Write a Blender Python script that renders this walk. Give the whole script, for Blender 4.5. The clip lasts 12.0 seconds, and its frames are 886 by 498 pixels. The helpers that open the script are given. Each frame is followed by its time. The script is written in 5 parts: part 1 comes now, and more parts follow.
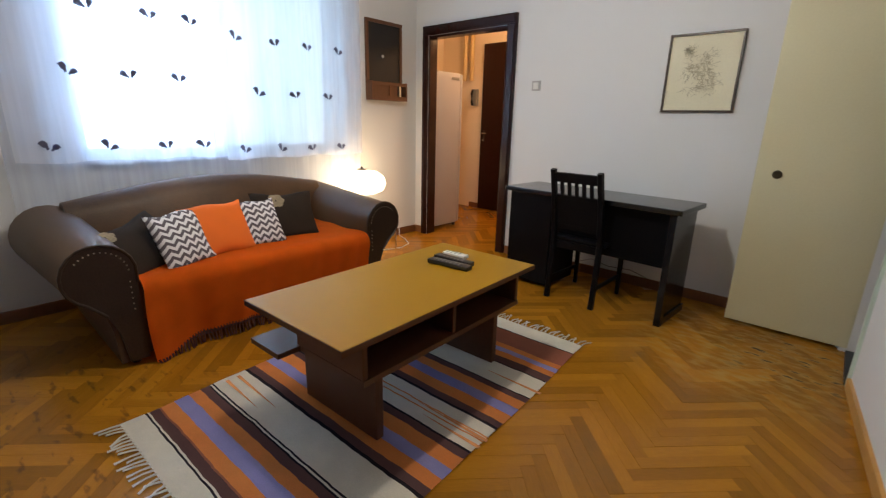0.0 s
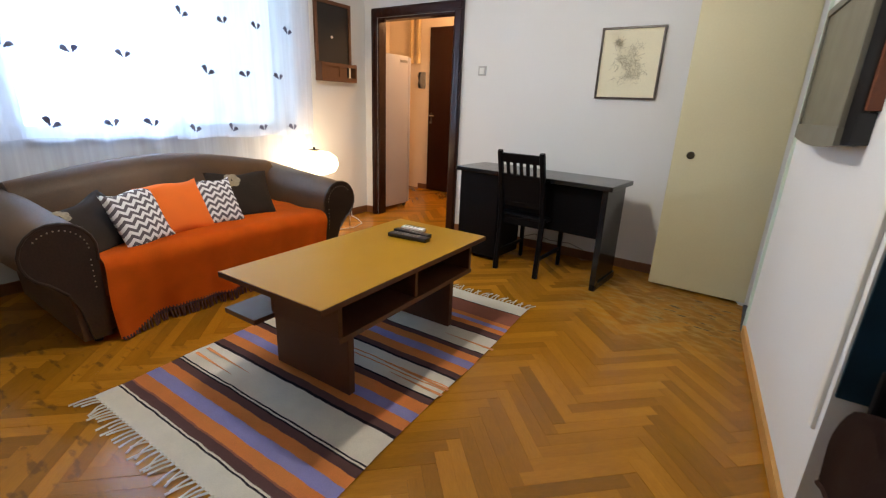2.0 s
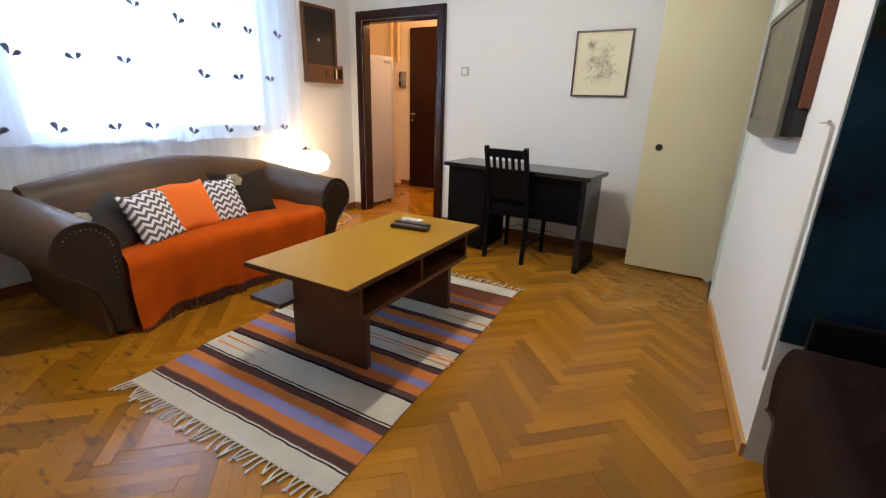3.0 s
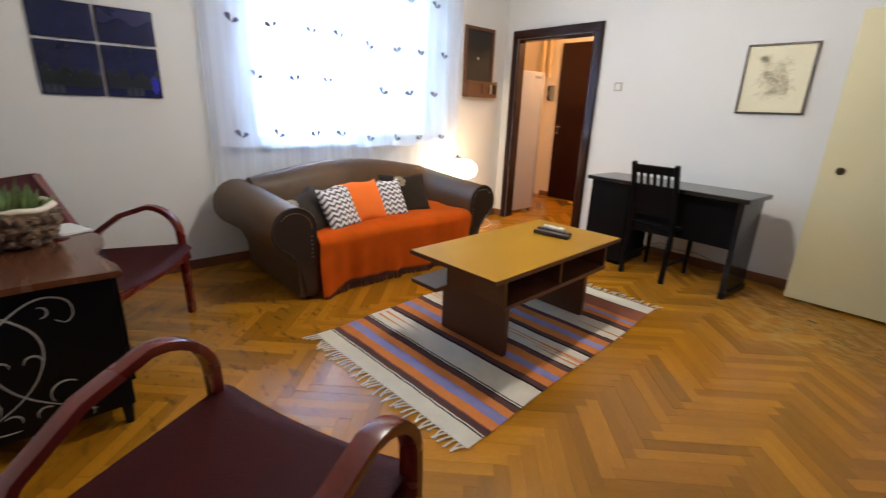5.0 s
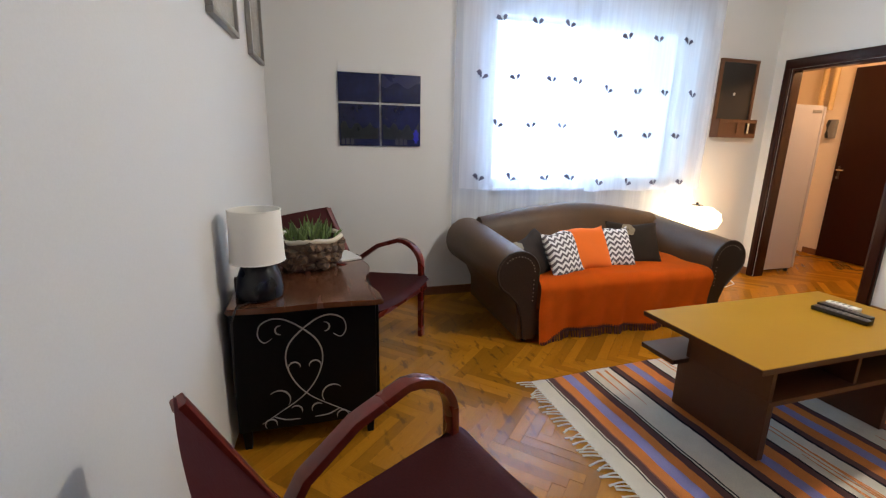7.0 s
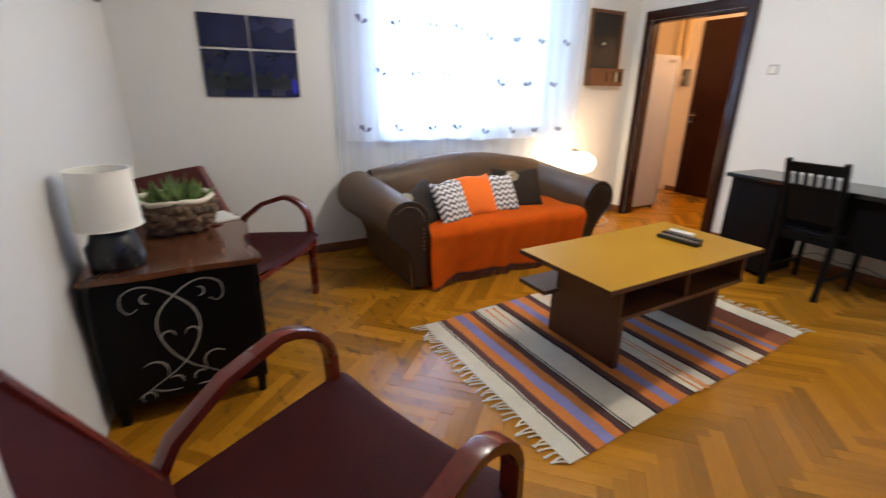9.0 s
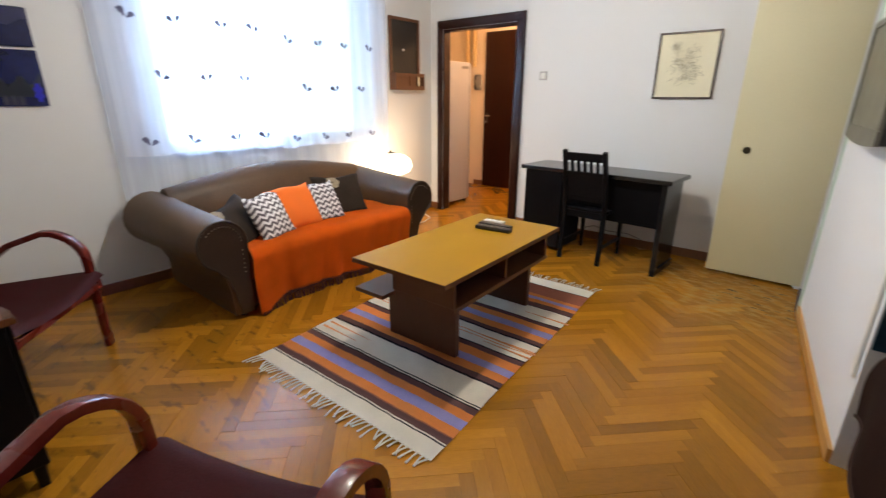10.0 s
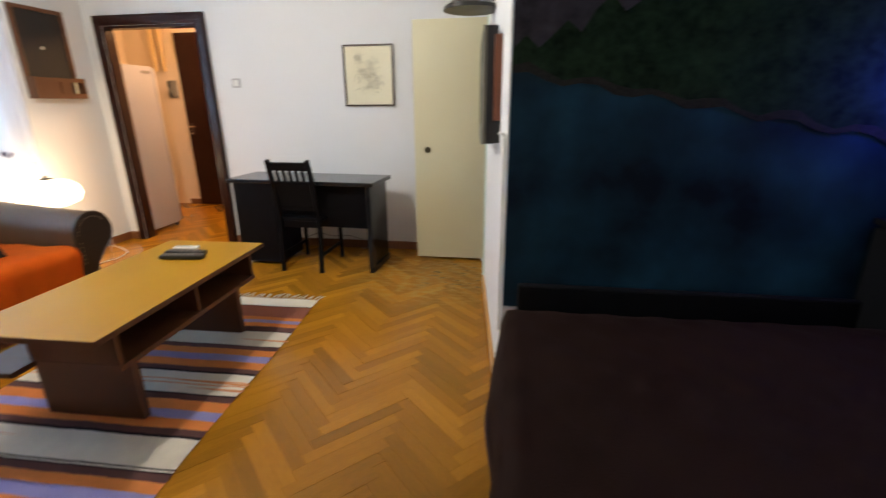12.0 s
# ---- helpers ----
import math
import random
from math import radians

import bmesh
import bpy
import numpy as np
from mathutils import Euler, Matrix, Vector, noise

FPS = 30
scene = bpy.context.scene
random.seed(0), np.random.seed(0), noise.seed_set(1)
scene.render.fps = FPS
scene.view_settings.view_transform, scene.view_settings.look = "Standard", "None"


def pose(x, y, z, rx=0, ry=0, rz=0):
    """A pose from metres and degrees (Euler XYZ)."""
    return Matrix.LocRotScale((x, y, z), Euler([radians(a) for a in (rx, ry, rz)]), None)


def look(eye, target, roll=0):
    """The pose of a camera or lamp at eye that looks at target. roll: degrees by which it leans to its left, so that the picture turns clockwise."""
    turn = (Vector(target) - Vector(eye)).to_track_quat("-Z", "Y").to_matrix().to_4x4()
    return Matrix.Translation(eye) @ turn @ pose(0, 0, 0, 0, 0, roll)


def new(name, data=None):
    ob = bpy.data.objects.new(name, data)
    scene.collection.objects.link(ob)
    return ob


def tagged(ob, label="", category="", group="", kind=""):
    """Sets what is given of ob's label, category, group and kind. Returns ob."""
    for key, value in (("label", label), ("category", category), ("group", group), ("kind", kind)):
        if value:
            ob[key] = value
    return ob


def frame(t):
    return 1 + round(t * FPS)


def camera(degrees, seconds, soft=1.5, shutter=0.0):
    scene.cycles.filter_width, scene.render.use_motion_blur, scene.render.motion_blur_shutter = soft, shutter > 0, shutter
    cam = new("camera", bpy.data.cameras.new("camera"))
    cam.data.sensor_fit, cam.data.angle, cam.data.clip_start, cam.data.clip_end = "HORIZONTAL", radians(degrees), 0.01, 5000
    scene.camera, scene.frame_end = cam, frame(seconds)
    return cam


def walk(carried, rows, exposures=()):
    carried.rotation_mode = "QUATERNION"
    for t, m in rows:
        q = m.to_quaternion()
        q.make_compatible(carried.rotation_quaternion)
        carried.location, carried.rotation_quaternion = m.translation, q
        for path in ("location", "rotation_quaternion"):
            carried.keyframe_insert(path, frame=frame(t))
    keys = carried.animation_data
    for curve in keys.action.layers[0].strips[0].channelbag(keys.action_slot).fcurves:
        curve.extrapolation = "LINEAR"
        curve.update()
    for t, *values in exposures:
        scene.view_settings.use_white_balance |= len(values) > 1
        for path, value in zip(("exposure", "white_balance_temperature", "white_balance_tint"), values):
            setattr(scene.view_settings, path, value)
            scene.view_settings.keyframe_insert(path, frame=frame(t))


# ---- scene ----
cam = camera(89.3, 12.0, soft=1.2, shutter=0.5)


PATH = [
    (0, (3.529, -3.527, 1.219), (2.26, -2.083, 0.667), 1.4),
    (0.5, (3.579, -3.561, 1.231), (2.367, -2.077, 0.659), 2.0),
    (1, (3.592, -3.591, 1.217), (2.383, -2.113, 0.622), 2.0),
    (1.5, (3.608, -3.609, 1.189), (2.448, -2.099, 0.579), 2.3),
    (2, (3.605, -3.726, 1.218), (2.54, -2.148, 0.605), 2.4),
    (2.5, (3.589, -3.887, 1.245), (2.59, -2.271, 0.618), 1.9),
    (2.7, (3.601, -3.933, 1.235), (2.629, -2.3, 0.611), 1.6),
    (4.3, (3.724, -4.169, 1.273), (2.569, -2.657, 0.657), 2.1),
    (4.5, (3.738, -4.193, 1.269), (2.496, -2.747, 0.663), 2.0),
    (5, (3.71, -4.249, 1.267), (2.301, -2.963, 0.666), 2.2),
    (5.5, (3.646, -4.321, 1.305), (2.055, -3.25, 0.739), 1.9),
    (6, (3.621, -4.377, 1.338), (1.876, -3.558, 0.805), 1.3),
    (6.5, (3.6, -4.343, 1.323), (1.751, -3.75, 0.845), 1.5),
    (6.7, (3.588, -4.344, 1.329), (1.72, -3.801, 0.864), 1.5),
    (8.5, (3.653, -4.291, 1.307), (1.882, -3.639, 0.645), 0.7),
    (9, (3.671, -4.238, 1.313), (2.006, -3.35, 0.65), 0.8),
    (9.5, (3.645, -4.227, 1.318), (2.216, -2.986, 0.673), 0.3),
    (10, (3.63, -4.214, 1.314), (2.431, -2.747, 0.674), 0.2),
    (10.5, (3.606, -4.215, 1.311), (2.604, -2.608, 0.666), -0.2),
    (11, (3.67, -4.155, 1.315), (2.848, -2.454, 0.66), -0.6),
    (11.5, (3.79, -4.066, 1.309), (3.214, -2.262, 0.666), -0.0),
    (12, (3.926, -4.015, 1.325), (3.642, -2.133, 0.709), -0.4),
]
walk(cam, [(t, look(eye, target, roll)) for t, eye, target, roll in PATH], [(0.0, -0.40), (1.0, -0.24), (2.5, -0.02), (5.0, 0.16), (6.5, 0.02), (8.5, 0.14), (9.5, 0.20), (12.0, 0.16)])

# ---- world and lights ----
world = bpy.data.worlds.new("sky")
scene.world = world
world.use_nodes = True
wn = world.node_tree.nodes
sky = wn.new("ShaderNodeTexSky")
sky.sky_type = "NISHITA"
sky.sun_disc = False
sky.sun_elevation = radians(40)
sky.sun_rotation = radians(90)
world.node_tree.links.new(sky.outputs[0], wn["Background"].inputs[0])
wn["Background"].inputs[1].default_value = 0.12


def area_lamp(name, eye, target, w, h, watts, colour):
    d = bpy.data.lights.new(name, "AREA")
    d.shape, d.size, d.size_y, d.energy, d.color = "RECTANGLE", w, h, watts, colour
    ob = new(name, d)
    ob.matrix_world = look(eye, target)
    return ob


def point_lamp(name, at, radius, watts, colour):
    d = bpy.data.lights.new(name, "POINT")
    d.shadow_soft_size, d.energy, d.color = radius, watts, colour
    ob = new(name, d)
    ob.location = at
    return ob


area_lamp("window_daylight", (-0.24, -2.44, 1.62), (1.0, -2.44, 1.57), 0.88, 1.36, 42, (0.48, 0.71, 1.0))
area_lamp("window_daylight_shaded", (-0.24, -1.43, 1.62), (1.0, -1.43, 1.57), 0.90, 1.36, 7, (0.46, 0.72, 1.0))
point_lamp("ceiling_lamp_light", (2.20, -2.30, 2.26), 0.06, 84, (1.0, 0.94, 0.83))
point_lamp("floor_lamp_light", (0.27, -0.955, 0.66), 0.06, 9, (1.0, 0.70, 0.42))
point_lamp("hall_lamp_light", (0.75, 0.85, 2.35), 0.22, 58, (1.0, 0.56, 0.26))
point_lamp("night_light_glow", (5.21, -2.36, 1.42), 0.03, 2.6, (0.03, 0.05, 1.0))


# ---- materials ----
def material(name, colour, rough=0.6, metal=0.0, vary=0.12, scale=6.0, fine=90.0, bump=0.15, coat=0.0, spec=0.5, stretch=(1, 1, 1), rand=0.0, coords="Object"):
    """A principled surface with two scales of colour change and fine relief."""
    m = bpy.data.materials.new(name)
    m.use_nodes = True
    n, l = m.node_tree.nodes, m.node_tree.links
    b = n["Principled BSDF"]
    tc, mp = n.new("ShaderNodeTexCoord"), n.new("ShaderNodeMapping")
    mp.inputs["Scale"].default_value = stretch
    l.new(tc.outputs[coords], mp.inputs[0])
    if coords == "UV":
        # every block shows another stretch of grain
        oi, ge, sm, sh = n.new("ShaderNodeObjectInfo"), n.new("ShaderNodeNewGeometry"), n.new("ShaderNodeMath"), n.new("ShaderNodeMath")
        l.new(oi.outputs["Random"], sm.inputs[0])
        l.new(ge.outputs["Random Per Island"], sm.inputs[1])
        sh.operation = "MULTIPLY"
        l.new(sm.outputs[0], sh.inputs[0])
        sh.inputs[1].default_value = 37.0
        cb = n.new("ShaderNodeCombineXYZ")
        l.new(sh.outputs[0], cb.inputs[0])
        l.new(sh.outputs[0], cb.inputs[1])
        l.new(cb.outputs[0], mp.inputs["Location"])
    big, small = n.new("ShaderNodeTexNoise"), n.new("ShaderNodeTexNoise")
    big.inputs["Scale"].default_value, big.inputs["Detail"].default_value = scale, 5
    small.inputs["Scale"].default_value, small.inputs["Detail"].default_value = fine, 3
    l.new(mp.outputs[0], big.inputs[0])
    l.new(mp.outputs[0], small.inputs[0])
    add = n.new("ShaderNodeMath")
    add.operation = "ADD"
    l.new(big.outputs[0], add.inputs[0])
    l.new(small.outputs[0], add.inputs[1])
    rng = n.new("ShaderNodeMapRange")
    rng.inputs["From Min"].default_value, rng.inputs["From Max"].default_value = 0.6, 1.4
    rng.inputs["To Min"].default_value, rng.inputs["To Max"].default_value = 1 - vary, 1 + vary
    l.new(add.outputs[0], rng.inputs[0])
    hsv = n.new("ShaderNodeHueSaturation")
    hsv.inputs["Color"].default_value = (*colour, 1)
    last = rng.outputs[0]
    if rand:
        info, rr, mul = n.new("ShaderNodeObjectInfo"), n.new("ShaderNodeMapRange"), n.new("ShaderNodeMath")
        isl = n.new("ShaderNodeNewGeometry")
        mixr = n.new("ShaderNodeMath")
        mixr.operation = "ADD"
        l.new(info.outputs["Random"], mixr.inputs[0])
        l.new(isl.outputs["Random Per Island"], mixr.inputs[1])
        fr = n.new("ShaderNodeMath")
        fr.operation = "FRACT"
        l.new(mixr.outputs[0], fr.inputs[0])
        rr.inputs["To Min"].default_value, rr.inputs["To Max"].default_value = 1 - rand, 1 + rand
        l.new(fr.outputs[0], rr.inputs[0])
        mul.operation = "MULTIPLY"
        l.new(rr.outputs[0], mul.inputs[0])
        l.new(last, mul.inputs[1])
        last = mul.outputs[0]
    l.new(last, hsv.inputs["Value"])
    l.new(hsv.outputs[0], b.inputs["Base Color"])
    b.inputs["Roughness"].default_value, b.inputs["Metallic"].default_value = rough, metal
    b.inputs["Coat Weight"].default_value = coat
    b.inputs["Coat Roughness"].default_value = 0.12
    b.inputs["Specular IOR Level"].default_value = spec
    rr2 = n.new("ShaderNodeMapRange")
    rr2.inputs["To Min"].default_value, rr2.inputs["To Max"].default_value = max(0.02, rough - 0.09), min(1, rough + 0.09)
    l.new(big.outputs[0], rr2.inputs[0])
    l.new(rr2.outputs[0], b.inputs["Roughness"])
    if bump:
        bp = n.new("ShaderNodeBump")
        bp.inputs["Strength"].default_value, bp.inputs["Distance"].default_value = bump, 0.004
        l.new(add.outputs[0], bp.inputs["Height"])
        l.new(bp.outputs[0], b.inputs["Normal"])
    return m


def glow(name, colour, strength):
    m = bpy.data.materials.new(name)
    m.use_nodes = True
    b = m.node_tree.nodes["Principled BSDF"]
    b.inputs["Base Color"].default_value = (*colour, 1)
    b.inputs["Emission Color"].default_value = (*colour, 1)
    b.inputs["Emission Strength"].default_value = strength
    return m


def sheer(name, colour, clear):
    m = bpy.data.materials.new(name)
    m.use_nodes = True
    n, l = m.node_tree.nodes, m.node_tree.links
    n.remove(n["Principled BSDF"])
    out = n["Material Output"]
    tr, tl, df, a, c = (n.new("ShaderNode" + k) for k in ("BsdfTransparent", "BsdfTranslucent", "BsdfDiffuse", "MixShader", "MixShader"))
    tl.inputs[0].default_value = df.inputs[0].default_value = (*colour, 1)
    tc, wv = n.new("ShaderNodeTexCoord"), n.new("ShaderNodeTexNoise")
    mp = n.new("ShaderNodeMapping")
    mp.inputs["Scale"].default_value = (1, 14, 0.7)
    wv.inputs["Scale"].default_value = 2.0
    l.new(tc.outputs["Object"], mp.inputs[0])
    l.new(mp.outputs[0], wv.inputs[0])
    rg = n.new("ShaderNodeMapRange")
    rg.inputs["To Min"].default_value, rg.inputs["To Max"].default_value = clear + 0.08, clear - 0.08
    l.new(wv.outputs[0], rg.inputs[0])
    a.inputs[0].default_value = 0.5
    l.new(df.outputs[0], a.inputs[1])
    l.new(tl.outputs[0], a.inputs[2])
    l.new(rg.outputs[0], c.inputs[0])
    l.new(a.outputs[0], c.inputs[1])
    l.new(tr.outputs[0], c.inputs[2])
    l.new(c.outputs[0], out.inputs[0])
    return m


WALL = material("white_wall_paint", (0.670, 0.670, 0.665), 0.85, vary=0.03, scale=1.2, fine=160, bump=0.12)
CEIL = material("ceiling_paint", (0.62, 0.62, 0.60), 0.9, vary=0.02, scale=1.0, bump=0.08)
HALLW = material("hall_wall_paint", (0.78, 0.66, 0.52), 0.85, vary=0.03, scale=1.5, bump=0.1)
OAK = material("oak_parquet", (0.325, 0.134, 0.009), 0.23, vary=0.14, scale=3, fine=22, bump=0.02, coat=0.0, spec=0.32, stretch=(1.2, 7, 1), rand=0.28, coords="UV")


def worn_floor(m):
    """Bare yellowed wood and dark scuffs by the side doorway, greyed joints towards the corner."""
    n, l = m.node_tree.nodes, m.node_tree.links
    geo, ns = n.new("ShaderNodeNewGeometry"), n.new("ShaderNodeTexNoise")
    ns.inputs["Scale"].default_value, ns.inputs["Detail"].default_value = 9.0, 6
    mp = n.new("ShaderNodeMapping")
    mp.inputs["Scale"].default_value = (1.0, 2.6, 1.0)
    l.new(geo.outputs["Position"], mp.inputs[0])
    l.new(mp.outputs[0], ns.inputs[0])
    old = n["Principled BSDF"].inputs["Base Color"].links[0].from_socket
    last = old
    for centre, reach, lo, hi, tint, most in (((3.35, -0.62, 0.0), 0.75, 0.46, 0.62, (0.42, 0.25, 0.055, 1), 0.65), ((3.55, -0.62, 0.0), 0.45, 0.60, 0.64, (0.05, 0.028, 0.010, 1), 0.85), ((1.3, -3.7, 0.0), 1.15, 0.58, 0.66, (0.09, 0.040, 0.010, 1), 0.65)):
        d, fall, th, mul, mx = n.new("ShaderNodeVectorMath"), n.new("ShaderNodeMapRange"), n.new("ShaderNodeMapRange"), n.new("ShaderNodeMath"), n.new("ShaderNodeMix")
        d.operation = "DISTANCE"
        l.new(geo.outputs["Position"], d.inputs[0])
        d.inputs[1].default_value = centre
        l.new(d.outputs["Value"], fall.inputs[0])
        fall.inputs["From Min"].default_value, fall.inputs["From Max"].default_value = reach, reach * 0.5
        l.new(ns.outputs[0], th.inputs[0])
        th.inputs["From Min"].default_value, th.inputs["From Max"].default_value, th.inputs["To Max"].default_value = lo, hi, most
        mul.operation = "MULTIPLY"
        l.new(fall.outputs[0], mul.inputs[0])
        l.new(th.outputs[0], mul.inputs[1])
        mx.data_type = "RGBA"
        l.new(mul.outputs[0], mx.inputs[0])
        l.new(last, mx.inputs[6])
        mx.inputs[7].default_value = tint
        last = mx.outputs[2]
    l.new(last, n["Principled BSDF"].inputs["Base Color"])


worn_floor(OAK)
GROUT = material("floor_bed", (0.20, 0.085, 0.012), 0.6)
SOIL = material("dark_soil", (0.03, 0.02, 0.012), 0.95)
SKIRT = material("oak_skirting", (0.17, 0.065, 0.022), 0.4, vary=0.15, stretch=(8, 8, 1), coat=0.2)
DOORWOOD = material("dark_stained_door_wood", (0.022, 0.006, 0.004), 0.22, vary=0.10, scale=3, fine=30, bump=0.0, coat=0.0, spec=0.30, stretch=(9, 9, 0.7))
CREAM = material("cream_door_paint", (0.60, 0.55, 0.355), 0.42, vary=0.04, scale=2, bump=0.06)
GREENISH = material("pale_green_tiles", (0.52, 0.62, 0.54), 0.35, vary=0.05)
SUEDE = material("brown_suede", (0.078, 0.037, 0.013), 0.48, vary=0.70, scale=2.2, fine=240, bump=0.22, spec=0.42)
SUEDE.node_tree.nodes["Principled BSDF"].inputs["Sheen Weight"].default_value = 0.06
SUEDE.node_tree.nodes["Principled BSDF"].inputs["Sheen Tint"].default_value = (0.8, 0.55, 0.32, 1)
LEATHER = material("dark_brown_leather", (0.022, 0.012, 0.007), 0.36, vary=0.5, scale=5, fine=90, bump=0.25)
THROW = material("orange_woven_throw", (0.84, 0.145, 0.010), 0.92, vary=0.14, scale=8, fine=320, bump=0.5, spec=0.15)
THROWD = material("rust_throw_fringe", (0.085, 0.022, 0.012), 0.95, vary=0.2)
BRASS = material("nickel_nailheads", (0.55, 0.50, 0.42), 0.3, metal=1.0, bump=0)
TABLETOP = material("oak_laminate_tabletop", (0.300, 0.148, 0.004), 0.40, vary=0.02, scale=3, fine=70, bump=0.0, stretch=(1.2, 0.8, 1), spec=0.26)
TABLEWOOD = material("brown_laminate", (0.095, 0.034, 0.012), 0.42, vary=0.16, scale=4, fine=60, bump=0.05, stretch=(6, 6, 1))
BLACKWOOD = material("black_painted_wood", (0.0035, 0.0036, 0.0045), 0.36, vary=0.2, scale=6, bump=0.03, spec=0.13)
BLACKTOP = material("black_gloss_desktop", (0.010, 0.011, 0.013), 0.14, vary=0.2, scale=5, bump=0.02)
CHAIRWOOD = material("red_brown_bentwood", (0.125, 0.014, 0.009), 0.27, vary=0.22, scale=5, fine=60, bump=0.04, coat=0.2, stretch=(1, 1, 1))
BURGUNDY = material("burgundy_leather", (0.075, 0.0075, 0.008), 0.58, vary=0.2, scale=5, fine=140, bump=0.25, spec=0.25)
MAHOG = material("mahogany_top", (0.100, 0.034, 0.015), 0.25, vary=0.14, scale=3, fine=40, bump=0.05, coat=0.5, stretch=(0.8, 7, 1))
SILVER = material("silver_paint", (0.36, 0.35, 0.33), 0.45, metal=0.3, vary=0.15, bump=0.1)
CHROME = material("chrome", (0.75, 0.75, 0.75), 0.12, metal=1.0, vary=0.03, bump=0)
PLASTICW = material("white_plastic", (0.66, 0.65, 0.61), 0.4, vary=0.03, bump=0)
PLASTICB = material("black_plastic", (0.010, 0.010, 0.012), 0.35, vary=0.1, bump=0.02)
GREYPL = material("grey_plastic", (0.22, 0.21, 0.20), 0.45, vary=0.05, bump=0.02)
BEZEL = material("olive_grey_plastic", (0.115, 0.108, 0.085), 0.45, vary=0.05, bump=0.02)
SCREEN = material("tv_screen", (0.085, 0.078, 0.055), 0.34, vary=0.02, bump=0, spec=0.6)
# white switch plate coloured grey: the shading round its edges, painted in
SWITCHGREY = material("shade_grey_switch_plastic", (0.40, 0.39, 0.37), 0.4, vary=0.03, bump=0)
FRIDGE = material("fridge_enamel", (0.38, 0.37, 0.40), 0.35, vary=0.02, bump=0.02)
FRAMEWOOD = material("brown_frame_wood", (0.115, 0.045, 0.018), 0.5, vary=0.2, stretch=(5, 5, 1))
DARKFRAME = material("dark_picture_frame", (0.040, 0.020, 0.012), 0.35, vary=0.2)
GREYFRAME = material("grey_picture_frame", (0.22, 0.21, 0.20), 0.4, vary=0.1)
SLATE = material("black_chalkboard", (0.008, 0.009, 0.011), 0.6, vary=0.3, scale=3, bump=0.03)
PAPER = material("aged_print_paper", (0.70, 0.65, 0.47), 0.55, vary=0.06, scale=4, bump=0.02)
INK = material("pencil_grey_ink", (0.44, 0.40, 0.28), 0.8, vary=0.2)
SHADEW = material("white_lampshade_fabric", (0.86, 0.84, 0.78), 0.85, vary=0.03, fine=300, bump=0.2)
CERAMIC = material("dark_navy_ceramic", (0.005, 0.006, 0.009), 0.28, vary=0.15, bump=0.02)
BASKETM = material("brown_pebble_basket", (0.125, 0.075, 0.042), 0.7, vary=0.3, rand=0.6)
LINEN = material("cream_linen_lining", (0.62, 0.56, 0.45), 0.9, vary=0.08)
SUCC = material("green_succulent", (0.12, 0.18, 0.045), 0.5, vary=0.3, scale=20, rand=0.35)
BEDM = material("dark_brown_quilt", (0.030, 0.012, 0.008), 0.8, vary=0.2, scale=6, fine=200, bump=0.35, spec=0.2)
SHEET = material("white_patterned_sheet", (0.45, 0.44, 0.42), 0.9, vary=0.35, scale=40)
BEDB = material("black_headboard", (0.005, 0.005, 0.006), 0.7, vary=0.2, spec=0.12)
DARKCUSH = material("charcoal_cushion", (0.028, 0.019, 0.014), 0.85, vary=0.25, scale=10, fine=250, bump=0.3, spec=0.15)
FLORAL = material("beige_flower_print", (0.27, 0.21, 0.13), 0.85, vary=0.3, scale=25)
ORANGEC = material("orange_cushion_cloth", (0.78, 0.150, 0.012), 0.9, vary=0.07, scale=10, fine=300, bump=0.3)
PVC = material("white_window_frame", (0.80, 0.80, 0.78), 0.35, vary=0.02, bump=0)
GLOBE = glow("lit_opal_glass", (1.0, 0.80, 0.52), 5.0)
CEILGLASS = glow("lit_ceiling_bowl", (1.0, 0.86, 0.68), 3.0)
BLUELED = glow("blue_night_light", (0.02, 0.03, 1.0), 6.0)
SHEER1 = sheer("white_sheer_voile", (0.80, 0.84, 0.94), 0.52)
LILAC = sheer("grey_lilac_print", (0.15, 0.14, 0.19), 0.08)
SHEER2 = sheer("white_sheer_lining", (0.78, 0.85, 0.98), 0.60)


# ---- builders ----
def bm_new():
    return bmesh.new()


def box(bm, x0, x1, y0, y1, z0, z1, bev=0.0, m=None):
    r = bmesh.ops.create_cube(bm, size=1.0)
    vs = r["verts"]
    for v in vs:
        v.co = Vector(((x0 + x1) / 2 + v.co.x * (x1 - x0), (y0 + y1) / 2 + v.co.y * (y1 - y0), (z0 + z1) / 2 + v.co.z * (z1 - z0)))
    if bev:
        es = list({e for v in vs for e in v.link_edges})
        r2 = bmesh.ops.bevel(bm, geom=es, offset=bev, segments=2, profile=0.6, affect="EDGES")
        vs = list({v for f in r2["faces"] for v in f.verts} | {v for v in vs if v.is_valid})
    if m is not None:
        bmesh.ops.transform(bm, matrix=m, verts=vs)
    return bm


def finish(name, bm, mat, smooth=False):
    bmesh.ops.recalc_face_normals(bm, faces=bm.faces)
    me = bpy.data.meshes.new(name)
    bm.to_mesh(me)
    bm.free()
    if smooth:
        me.polygons.foreach_set("use_smooth", [True] * len(me.polygons))
        me.set_sharp_from_angle(angle=radians(40))
    for k in (mat if isinstance(mat, (list, tuple)) else [mat]):
        me.materials.append(k)
    return me


def part(name, bm, mat, parent, label="", smooth=False):
    ob = new(name, finish(name, bm, mat, smooth))
    ob.parent = parent
    if label:
        tagged(ob, label=label)
    return ob


